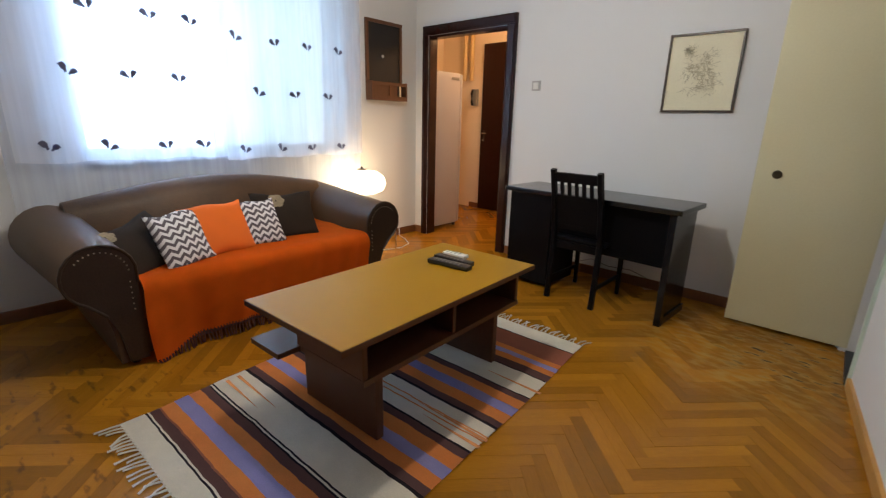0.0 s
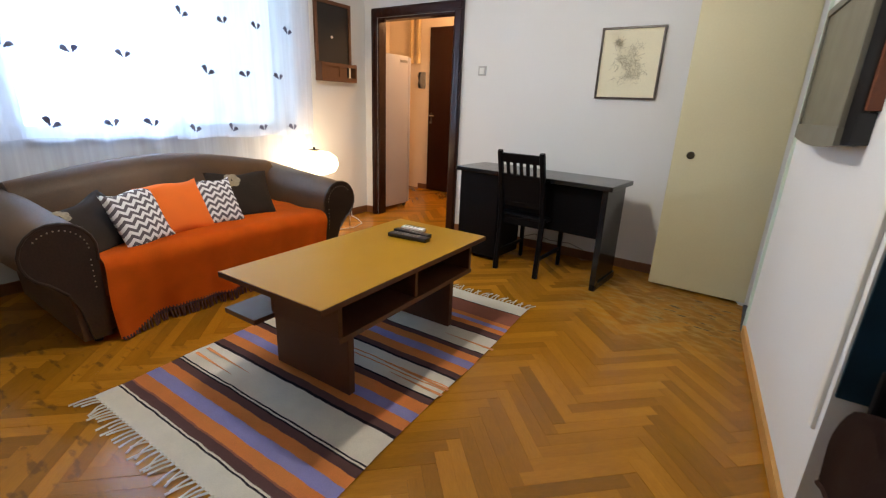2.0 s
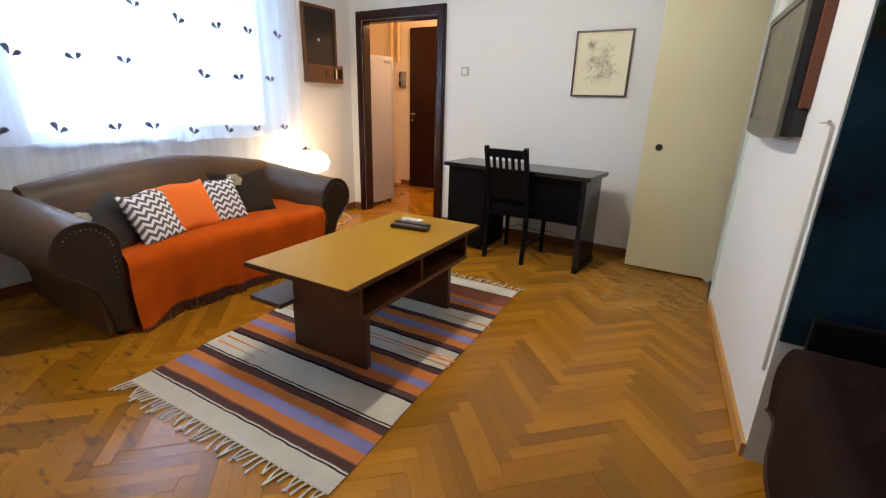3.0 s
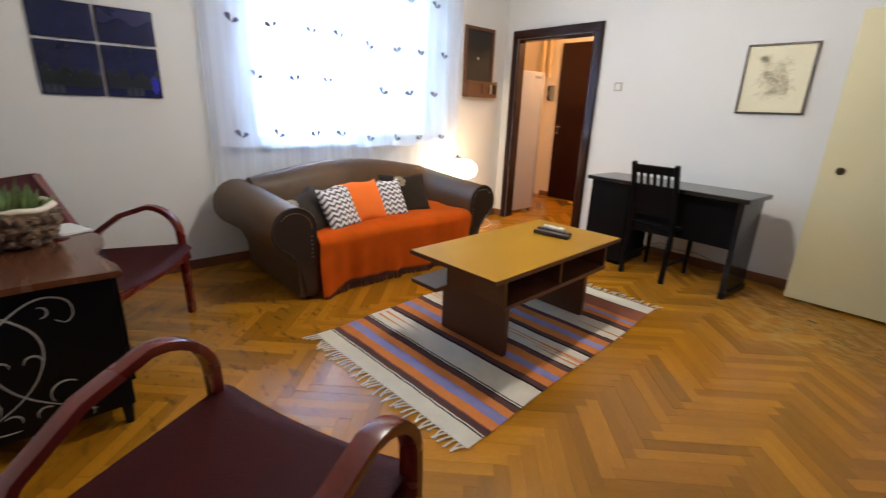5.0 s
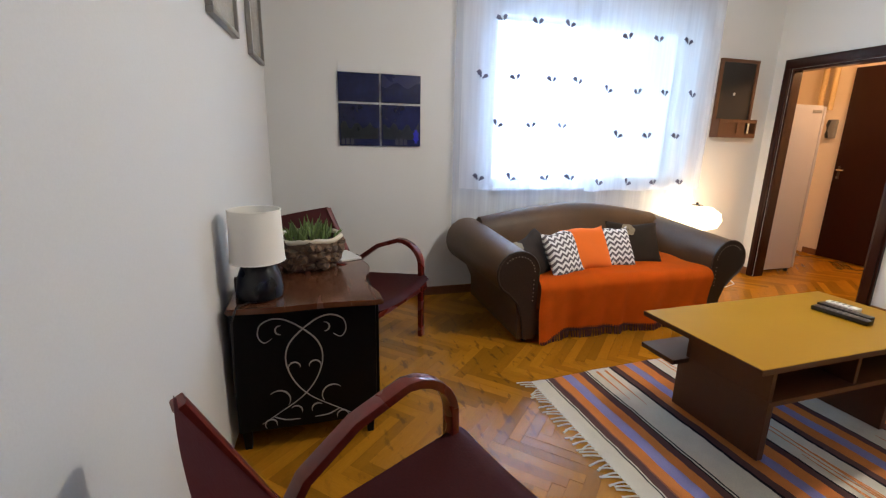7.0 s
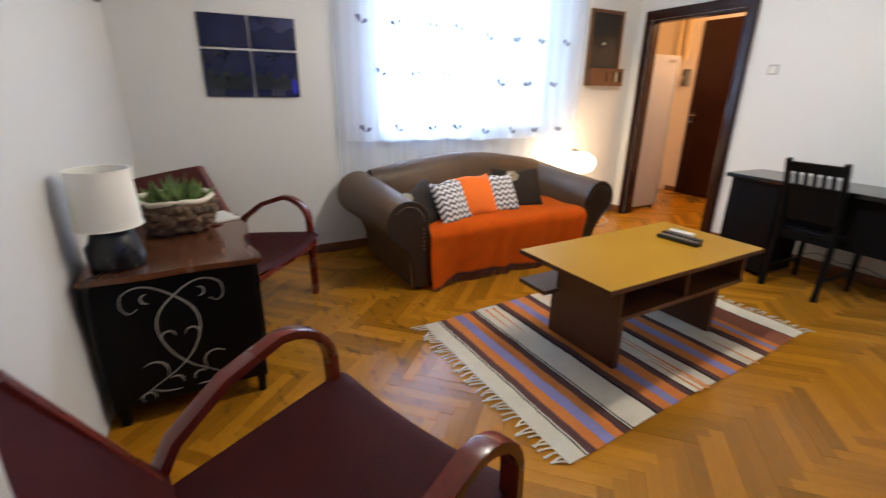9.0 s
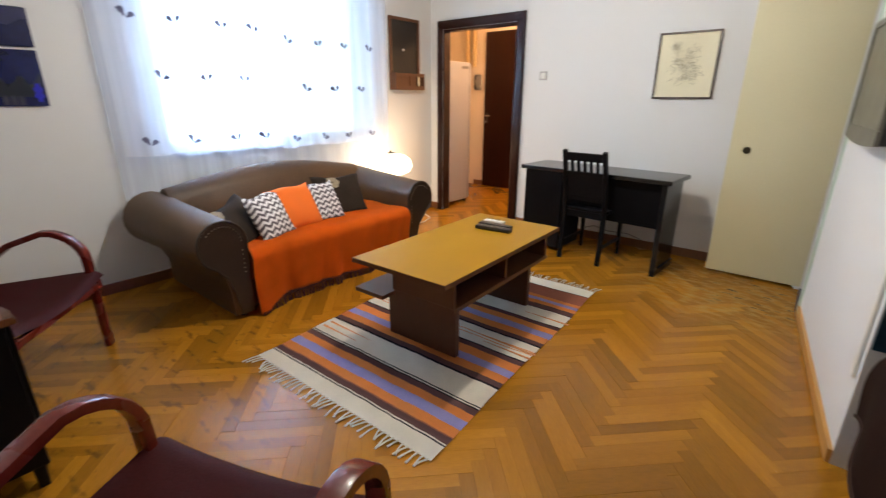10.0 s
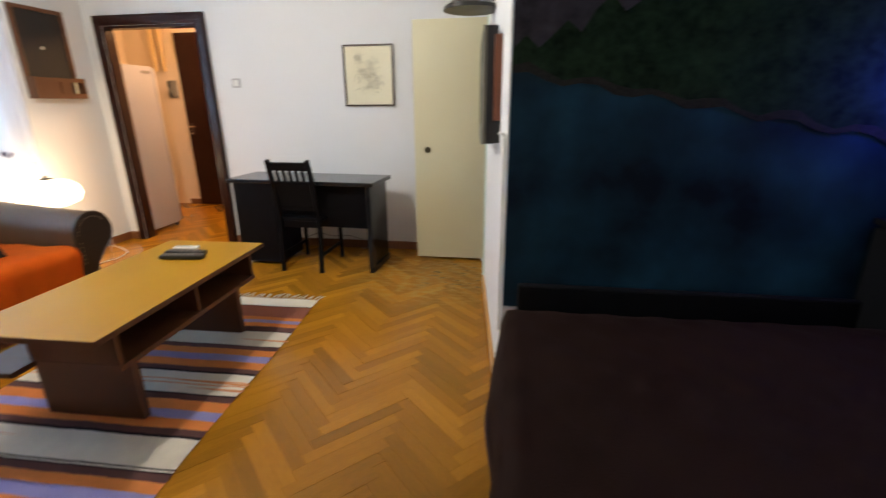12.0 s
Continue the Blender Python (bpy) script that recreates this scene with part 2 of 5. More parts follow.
def solid(name, bm, mat, label, category, smooth=False, kind="", group=""):
    return tagged(new(name, finish(name, bm, mat, smooth)), label, category, group, kind)


def thing(name, m, label, category, group="", kind=""):
    ob = new(name)
    ob.empty_display_size = 0.1
    ob.matrix_world = m
    return tagged(ob, label, category, group, kind)


def tube(bm, pts, w, h=None, n=10, up=(0, 0, 1), square=False):
    """A bar swept along points: round or square section, w wide and h high."""
    h = h or w
    pts = [Vector(p) for p in pts]
    rings = []
    upv = Vector(up)
    for i, p in enumerate(pts):
        d = (pts[min(i + 1, len(pts) - 1)] - pts[max(i - 1, 0)]).normalized()
        s = d.cross(upv)
        s = s.normalized() if s.length > 1e-4 else Vector((1, 0, 0))
        u = s.cross(d).normalized()
        ww, hh = (w[i], h[i]) if isinstance(w, (list, tuple)) else (w, h)
        ring = []
        for k in range(n):
            a = 2 * math.pi * (k + 0.5) / n
            c, q = math.cos(a), math.sin(a)
            if square:
                e = 0.28
                c, q = math.copysign(abs(c) ** e, c), math.copysign(abs(q) ** e, q)
            ring.append(bm.verts.new(p + s * (c * ww / 2) + u * (q * hh / 2)))
        rings.append(ring)
    for a, b in zip(rings, rings[1:]):
        for k in range(n):
            bm.faces.new((a[k], a[(k + 1) % n], b[(k + 1) % n], b[k]))
    bm.faces.new(rings[0])
    bm.faces.new(list(reversed(rings[-1])))
    return bm


def lathe(bm, profile, n=28, at=(0, 0, 0)):
    """A turned shape from (radius, height) pairs."""
    rings = [[bm.verts.new((at[0] + r * math.cos(2 * math.pi * k / n), at[1] + r * math.sin(2 * math.pi * k / n), at[2] + z)) for k in range(n)] for r, z in profile]
    for a, b in zip(rings, rings[1:]):
        for k in range(n):
            bm.faces.new((a[k], a[(k + 1) % n], b[(k + 1) % n], b[k]))
    bm.faces.new(rings[0])
    bm.faces.new(rings[-1])
    return bm


def prism(bm, outline, lo, hi, axis="x"):
    """An outline in the two other axes, pushed from lo to hi along the axis."""
    def at(a, b, c):
        return {"x": (c, a, b), "y": (a, c, b), "z": (a, b, c)}[axis]
    v0 = [bm.verts.new(at(a, b, lo)) for a, b in outline]
    v1 = [bm.verts.new(at(a, b, hi)) for a, b in outline]
    bm.faces.new(v0)
    bm.faces.new(v1)
    for i in range(len(v0)):
        j = (i + 1) % len(v0)
        bm.faces.new((v0[i], v0[j], v1[j], v1[i]))
    return bm


def sheet_grid(bm, f, nu, nv):
    """A surface f(u, v) over the unit square."""
    g = [[bm.verts.new(f(i / nu, j / nv)) for j in range(nv + 1)] for i in range(nu + 1)]
    for i in range(nu):
        for j in range(nv):
            bm.faces.new((g[i][j], g[i + 1][j], g[i + 1][j + 1], g[i][j + 1]))
    return g


def arc(cx, cz, r, a0, a1, n=12):
    return [(cx + r * math.cos(radians(a0 + (a1 - a0) * i / n)), cz + r * math.sin(radians(a0 + (a1 - a0) * i / n))) for i in range(n + 1)]


# ---- setting ----
CEIL_Z = 2.75
MY = -2.23                       # face of the alcove's painted wall
EAST = 0.105                     # the wall with the television leans away from square by this slope


def east_x(y):
    return 3.765 - EAST * (y + 0.85)


def east_wall_bar(bm, y0, y1, z0, z1, t0, t1):
    """A bar along the wall with the television, from t0 to t1 off its face (into the wall)."""
    return prism(bm, [(east_x(y0) + t0, y0), (east_x(y1) + t0, y1), (east_x(y1) + t1, y1), (east_x(y0) + t1, y0)], z0, z1, "z")


def south_y(x):
    return -4.655 - 0.045 * x


def wall(name, boxes, mat=WALL, label="white painted plaster wall", cat="wall"):
    bm = bm_new()
    for b in boxes:
        box(bm, *b)
    return solid(name, bm, mat, label, cat, kind="structure")


WY0, WY1, WZ0, WZ1 = -2.90, -0.92, 0.93, 2.38       # window opening
DX0, DX1, DZ = 0.175, 1.125, 2.02                   # hall door opening
BY0, BY1, BZ = -0.72, -0.26, 1.96                   # side doorway in the east wall
wall("wall_west", [(-0.30, 0, -4.8, WY0, 0, CEIL_Z), (-0.30, 0, WY1, 0.0, 0, CEIL_Z), (-0.30, 0, WY0, WY1, 0, WZ0), (-0.30, 0, WY0, WY1, WZ1, CEIL_Z)])
wall("wall_north", [(-0.30, DX0, 0, 0.10, 0, CEIL_Z), (DX1, 4.6, 0, 0.10, 0, CEIL_Z), (DX0, DX1, 0, 0.10, DZ, CEIL_Z)])
bm = bm_new()
for y0, y1, z0, z1 in ((MY, BY0, 0, CEIL_Z), (BY1, 0, 0, CEIL_Z), (BY0, BY1, BZ, CEIL_Z)):
    east_wall_bar(bm, y0, y1, z0, z1, 0.0, 0.10)
solid("wall_east", bm, WALL, "white painted plaster wall", "wall", kind="structure")
wall("wall_alcove", [(east_x(MY) + 0.10, 5.55, MY, MY + 0.12, 0, CEIL_Z)])
wall("wall_alcove_end", [(5.40, 5.55, -5.1, MY, 0, CEIL_Z)])
bm = bm_new()
prism(bm, [(-0.30, south_y(-0.30)), (5.55, south_y(5.55)), (5.55, south_y(5.55) - 0.15), (-0.30, south_y(-0.30) - 0.15)], 0, CEIL_Z, "z")
solid("wall_south", bm, WALL, "white painted plaster wall", "wall", kind="structure")
bm = bm_new()
box(bm, -0.3, 5.55, -5.1, 0.10, CEIL_Z, CEIL_Z + 0.1)
solid("ceiling", bm, CEIL, "plain white painted ceiling", "ceiling", kind="structure")
# hall behind the door
wall("wall_hall_end", [(-1.25, 2.0, 1.68, 1.8, 0, CEIL_Z)], HALLW, "warm cream painted hall wall")
wall("wall_hall_south", [(-1.25, -0.30, 0.0, 0.10, 0, CEIL_Z)], HALLW, "warm cream painted hall wall")
wall("wall_hall_west", [(-1.25, -1.13, 0.0, 1.68, 0, CEIL_Z)], HALLW, "warm cream painted hall wall")
wall("wall_hall_east", [(1.85, 2.0, 0.10, 1.68, 0, CEIL_Z)], HALLW, "warm cream painted hall wall")
wall("ceiling_hall", [(-1.25, 2.0, 0.10, 1.8, CEIL_Z, CEIL_Z + 0.1)], CEIL, "white hall ceiling", "ceiling")
# small room behind the side doorway
wall("wall_side_room", [(4.55, 4.6, -1.9, 0, 0, CEIL_Z), (4.02, 4.55, -1.98, -1.9, 0, CEIL_Z)], GREENISH, "pale green tiled wall of a side room", "wall")
wall("ceiling_side_room", [(3.80, 4.6, -1.98, 0, 2.55, 2.6)], CEIL, "white side room ceiling", "ceiling")
bm = bm_new()
box(bm, -1.25, 5.55, -5.1, 1.8, -0.12, -0.004)
solid("floor", bm, GROUT, "herringbone oak parquet floor, worn and glossy", "floor", kind="structure")

# skirting
bm = bm_new()
box(bm, 0, 0.016, -4.6, -0.016, 0, 0.075, 0.004)
solid("baseboard_west", bm, SKIRT, "brown varnished wooden skirting board", "skirting", kind="structure")
bm = bm_new()
box(bm, DX1 + 0.10, east_x(0) - 0.01, -0.016, 0, 0, 0.075, 0.004)
box(bm, 0, DX0 - 0.062, -0.016, 0, 0, 0.075, 0.004)
solid("baseboard_north", bm, SKIRT, "brown varnished wooden skirting board", "skirting", kind="structure")
bm = bm_new()
east_wall_bar(bm, MY, BY0 - 0.04, 0, 0.06, -0.016, 0.0)
solid("baseboard_east", bm, material("light_oak_skirting", (0.50, 0.26, 0.07), 0.4, vary=0.1), "light varnished wooden skirting board", "skirting", kind="structure")
bm = bm_new()
box(bm, -0.55, -0.25, 1.664, 1.68, 0, 0.07, 0.004)
box(bm, 0.55, 1.85, 1.664, 1.68, 0, 0.07, 0.004)
solid("baseboard_hall", bm, SKIRT, "brown wooden hall skirting board", "skirting", kind="structure")


# ---- hall doorway ----
def door_casing():
    d = thing("door_1", pose(0, 0, 0), "dark stained wooden door casing of the hall opening", "door frame", kind="structure")
    for x0, x1 in ((DX0 - 0.060, DX0), (DX1, DX1 + 0.095)):
        bm = bm_new()
        box(bm, x0, x1, -0.028, 0.0, 0, DZ, 0.005)
        box(bm, x0 + 0.014, x1 - 0.014, -0.038, -0.027, 0, DZ, 0.004)
        part("jamb_casing", bm, DOORWOOD, d)
    bm = bm_new()
    box(bm, DX0 - 0.060, DX1 + 0.095, -0.028, 0.0, DZ + 0.001, DZ + 0.085, 0.005)
    box(bm, DX0 - 0.045, DX1 + 0.077, -0.038, -0.027, DZ + 0.015, DZ + 0.070, 0.004)
    part("head_casing", bm, DOORWOOD, d)
    bm = bm_new()
    box(bm, DX0, DX0 + 0.018, 0.002, 0.11, 0, DZ - 0.022, 0.003)
    box(bm, DX1 - 0.018, DX1, 0.002, 0.11, 0, DZ - 0.022, 0.003)
    box(bm, DX0, DX1, 0.002, 0.11, DZ - 0.022, DZ, 0.003)
    part("lining", bm, DOORWOOD, d)


door_casing()


def entrance_door():
    d = thing("door_2", pose(-0.36, 1.66, 0), "closed dark brown wooden entrance door with brass handle", "door", kind="structure")
    bm = bm_new()
    box(bm, 0.0, 0.86, -0.03, 0.015, 0.008, 2.20, 0.004)
    part("leaf", bm, DOORWOOD, d)
    bm = bm_new()
    box(bm, 0.040, 0.070, -0.034, -0.029, 0.95, 1.10, 0.003)
    h = part("handle_plate", bm, DARKFRAME, d, "worn metal handle plate")
    bm = bm_new()
    tube(bm, [(0.055, -0.034, 1.06), (0.055, -0.075, 1.06), (0.07, -0.08, 1.06), (0.135, -0.08, 1.058)], 0.015, n=8)
    part("lever", bm, CHROME, h)
    bm = bm_new()
    lathe(bm, [(0.012, 0), (0.012, 0.02)], 10, (0.055, -0.04, 0.96))
    part("lock_cylinder", bm, CHROME, h)


entrance_door()


def fridge():
    d = thing("refrigerator", pose(-0.43, 0.15, 0), "tall white fridge standing in the hall", "refrigerator")
    bm = bm_new()
    box(bm, 0.0, 0.56, 0.0, 0.42, 0.04, 1.72, 0.012)
    part("body", bm, FRIDGE, d, smooth=True)
    bm = bm_new()
    box(bm, 0.0, 0.56, 0.424, 0.46, 0.05, 1.71, 0.012)
    dr = part("door", bm, FRIDGE, d, smooth=True)
    bm = bm_new()
    box(bm, 0.50, 0.525, 0.462, 0.485, 0.9, 1.2, 0.006)
    part("handle", bm, GREYPL, dr)
    bm = bm_new()
    box(bm, 0.562, 0.566, 0.27, 0.39, 1.645, 1.675, 0.001)
    part("badge", bm, GREYPL, d, "small grey badge")
    for x in (0.05, 0.51):
        for y in (0.05, 0.42):
            bm = bm_new()
            lathe(bm, [(0.02, 0), (0.02, 0.045)], 10, (x, y, 0))
            part("foot", bm, PLASTICB, d)


fridge()
# framed thing standing on the fridge
d = thing("small_picture_frame", pose(-0.20, 0.30, 1.72, 0, 0, 90), "small brown wooden picture frame on the fridge", "picture frame")
for b in ((-0.10, 0.10, 0, 0.02, 0.0, 0.025), (-0.10, 0.10, 0, 0.02, 0.135, 0.16), (-0.10, -0.075, 0, 0.02, 0.025, 0.135), (0.075, 0.10, 0, 0.02, 0.025, 0.135)):
    bm = bm_new()
    box(bm, *b, 0.003)
    part("frame_bar", bm, FRAMEWOOD, d)
bm = bm_new()
box(bm, -0.075, 0.075, 0.006, 0.012, 0.025, 0.135)
part("print", bm, PAPER, d)


def intercom():
    d = thing("intercom_handset", pose(-0.50, 1.66, 1.42), "dark door phone on the hall wall", "intercom")
    bm = bm_new()
    box(bm, -0.045, 0.045, -0.03, 0.02, 0.0, 0.22, 0.012)
    part("base", bm, GREYPL, d, smooth=True)
    bm = bm_new()
    tube(bm, [(-0.02, -0.04, 0.01), (-0.02, -0.055, 0.05), (-0.02, -0.058, 0.16), (-0.02, -0.042, 0.21)], 0.035, 0.022, 8)
    part("receiver", bm, PLASTICB, d, smooth=True)


intercom()
for i, x in enumerate((-0.62, -0.50)):
    bm = bm_new()
    lathe(bm, [(0.03, 1.75), (0.03, CEIL_Z)], 14, (x - 0.05, 1.62, 0))
    solid("heating_pipe", bm, material("yellowed_pipe_paint", (0.62, 0.45, 0.22), 0.45), "cream painted heating pipe in the hall", "pipe", True, group="hall pipes")
bm = bm_new()
lathe(bm, [(0.05, 0), (0.13, 0.03), (0.16, 0.08), (0.15, 0.11)], 24, (0.75, 0.85, CEIL_Z - 0.28 + 0.17))
solid("hall_ceiling_lamp", bm, CEILGLASS, "lit opal glass hall ceiling lamp", "ceiling lamp", True)


# ---- side door in the east wall ----
def side_door():
    d = thing("door_3", pose(3.738, -0.262, 0), "cream painted flush door standing open", "door", kind="structure")
    bm = bm_new()
    box(bm, -0.61, 0.0, 0.0, 0.036, 0.022, 1.945, 0.003)
    part("leaf", bm, CREAM, d)
    bm = bm_new()
    m = Matrix.Translation((-0.50, 0.0, 0.96)) @ Matrix.Rotation(radians(90), 4, "X")
    lathe(bm, [(0.025, 0.0), (0.025, 0.005), (0.020, 0.007), (0.018, 0.003), (0.004, 0.002)], 20)
    bmesh.ops.transform(bm, matrix=m, verts=bm.verts)
    part("round_pull", bm, material("bronze_pull", (0.06, 0.05, 0.03), 0.35, metal=0.8), d, "round bronze recessed pull", True)
    for z in (0.25, 1.0, 1.7):
        bm = bm_new()
        lathe(bm, [(0.006, 0), (0.006, 0.08)], 8, (0.005, 0.018, z))
        part("hinge", bm, SILVER, d)
    f = thing("door_frame_side", pose(0, 0, 0), "pale painted frame of the side doorway", "door frame", kind="structure")
    for b in ((3.690, 3.705, BY1 + 0.038, BY1 + 0.06, 0, BZ), (3.740, 3.862, BY0 - 0.035, BY0, 0, BZ), (3.700, 3.850, BY0 - 0.035, BY1 + 0.06, BZ + 0.001, BZ + 0.035)):
        bm = bm_new()
        box(bm, *b, 0.003)
        part("frame_bar", bm, GREENISH, f)
    bm = bm_new()
    box(bm, 3.735, 3.85, BY0, BY1, 0.0, 0.012, 0.002)
    solid("threshold", bm, material("dark_threshold", (0.02, 0.022, 0.025), 0.4), "dark worn door threshold", "threshold", kind="structure")


side_door()


# ---- window, blinds, curtains ----
def window():
    d = thing("window_1", pose(-0.20, 0, 0), "white framed double window behind sheer curtains", "window", kind="structure")
    mid = -1.93
    for b in ((0, 0.07, WY0, WY0 + 0.06, WZ0, WZ1), (0, 0.07, WY1 - 0.06, WY1, WZ0, WZ1), (0, 0.07, mid - 0.06, mid + 0.06, WZ0, WZ1), (0, 0.07, WY0, WY1, WZ0, WZ0 + 0.06), (0, 0.07, WY0, WY1, WZ1 - 0.06, WZ1)):
        bm = bm_new()
        box(bm, *b, 0.004)
        part("window_frame", bm, PVC, d)
    g = bpy.data.materials.new("window_glass")
    g.use_nodes = True
    gb = g.node_tree.nodes["Principled BSDF"]
    gb.inputs["Transmission Weight"].default_value, gb.inputs["Roughness"].default_value, gb.inputs["IOR"].default_value = 1.0, 0.0, 1.02
    for y0, y1 in ((WY0 + 0.06, mid - 0.06), (mid + 0.06, WY1 - 0.06)):
        bm = bm_new()
        box(bm, 0.03, 0.036, y0, y1, WZ0 + 0.06, WZ1 - 0.06)
        part("pane", bm, g, d).visible_shadow = False
    bm = bm_new()
    box(bm, 0.07, 0.23, WY0, WY1, WZ0 - 0.03, WZ0, 0.004)
    part("window_sill", bm, PVC, d)
    b = thing("venetian_blind", pose(-0.11, 0, 0), "white horizontal blind drawn part way down", "blind")
    for i in range(12):
        bm = bm_new()
        z = WZ1 - 0.03 - i * 0.026
        box(bm, -0.018, 0.018, WY0 + 0.02, mid - 0.05, z - 0.0012, z + 0.0012, 0, None)
        bmesh.ops.rotate(bm, cent=(0, 0, z), matrix=Matrix.Rotation(radians(25), 3, "Y"), verts=bm.verts)
        part("slat", bm, PVC, b)
    bm = bm_new()
    box(bm, -6.0, -5.98, -14, 10, -4, 9)
    m = bpy.data.materials.new("daylight_backdrop")
    m.use_nodes = True
    n, l = m.node_tree.nodes, m.node_tree.links
    ns, rp = n.new("ShaderNodeTexNoise"), n.new("ShaderNodeValToRGB")
    ns.inputs["Scale"].default_value = 0.5
    rp.color_ramp.elements[0].position, rp.color_ramp.elements[0].color = 0.40, (0.55, 0.80, 0.62, 1)
    rp.color_ramp.elements[1].position, rp.color_ramp.elements[1].color = 0.56, (0.86, 0.93, 1.0, 1)
    tc = n.new("ShaderNodeTexCoord")
    l.new(tc.outputs["Object"], ns.inputs[0])
    l.new(ns.outputs[0], rp.inputs[0])
    bs = n["Principled BSDF"]
    l.new(rp.outputs[0], bs.inputs["Emission Color"])
    bs.inputs["Emission Strength"].default_value = 0.8
    solid("backdrop", bm, m, "bright hazy daylight and trees outside the window", "backdrop", kind="structure")


window()


def curtain_x(y, z, depth, seed):
    k = 0.4 + 0.6 * min(1, max(0, (2.6 - z) / 1.5))
    return depth * (0.6 * math.sin(y * 23 + seed) + 0.4 * math.sin(y * 41 + seed * 2.1 + 0.5 * z)) * k


def curtain(name, y0, y1, z0, z1, x, depth, mat, label, seed, motifs=()):
    d = thing(name, pose(x, 0, 0), label, "curtain")
    bm = bm_new()
    sheet_grid(bm, lambda u, v: (curtain_x(y0 + u * (y1 - y0), z0 + v * (z1 - z0), depth, seed), y0 + u * (y1 - y0), z0 + v * (z1 - z0) + (0.006 * math.sin(u * 17 + seed) if v == 0 else 0)), 90, 24)
    part("fabric", bm, mat, d, smooth=True)
    bm = bm_new()
    sheet_grid(bm, lambda u, v: (curtain_x(y0 + u * (y1 - y0), z0 + v * 0.04, depth, seed) + 0.003, y0 + u * (y1 - y0), z0 + v * 0.04 + (0.006 * math.sin(u * 17 + seed) if v == 0 else 0)), 60, 1)
    part("hem", bm, mat, d)
    for k, (y, z) in enumerate(motifs):
        bm = bm_new()
        turn = radians((k * 37) % 50 - 25)
        wing = ((0.003, -0.012), (0.010, 0.004), (0.012, 0.022), (0.024, 0.034), (0.038, 0.036), (0.050, 0.026), (0.058, 0.012), (0.046, 0.006), (0.036, -0.006), (0.022, -0.008), (0.014, -0.022))
        for side, size in ((-1, 0.95), (1, 0.80)):
            pts = []
            for a, b in wing:
                px, pz = side * a * size, b * size - 0.004 * side
                pts.append((px * math.cos(turn) - pz * math.sin(turn), px * math.sin(turn) + pz * math.cos(turn)))
            bm.faces.new([bm.verts.new((curtain_x(y + py, z + pz, depth, seed) + 0.006, y + py, z + pz)) for py, pz in pts])
        bm2 = bmesh.ops.extrude_face_region(bm, geom=bm.faces[:])
        bmesh.ops.translate(bm, vec=(0.0012, 0, 0), verts=[g for g in bm2["geom"] if isinstance(g, bmesh.types.BMVert)])
        part("butterfly_print", bm, LILAC, d)


left_motifs, right_motifs = [], []
for row, (zl, zr) in enumerate(((2.64, 2.60), (2.22, 2.17), (1.80, 1.745), (1.44, 1.38), (1.015, 0.968))):
    if row in (0, 2, 4):
        left_motifs += [(y, zl) for y in (-3.06, -2.777, -2.46, -2.225)]
        right_motifs += [(y, zr) for y in (-1.935, -1.636, -1.36, -1.065)]
    else:
        left_motifs += [(y, zl) for y in (-2.91, -2.61, -2.328)]
        right_motifs += [(y, zr) for y in (-1.795, -1.493, -1.19)]
curtain("lining_curtain", -3.26, -0.80, 0.55, 2.70, 0.045, 0.012, SHEER2, "plain white sheer curtain lining against the wall", 1.3)
curtain("sheer_curtain", -3.22, -2.02, 0.93, 2.70, 0.12, 0.018, SHEER1, "white sheer curtain with grey butterfly prints", 2.0, left_motifs)
curtain("sheer_curtain", -2.07, -0.83, 0.905, 2.70, 0.135, 0.018, SHEER1, "white sheer curtain with grey butterfly prints", 3.7, right_motifs)
bm = bm_new()
tube(bm, [(0.13, -3.4, 2.71), (0.13, -0.6, 2.71)], 0.025)
solid("curtain_rod", bm, PVC, "white curtain rail under the ceiling", "curtain rail", True)


# ---- sofa ----
SOFA_B, SOFA_F = 0.14, 1.10
SL, SR = -2.97, -1.56            # inner faces of the arms


def back_top(y):
    u = (y - (SL + SR) / 2) / ((SR - SL) / 2 + 0.22)
    return 0.705 + 0.115 * max(0.0, math.cos(min(1.0, abs(u)) * math.pi / 2)) ** 1.2


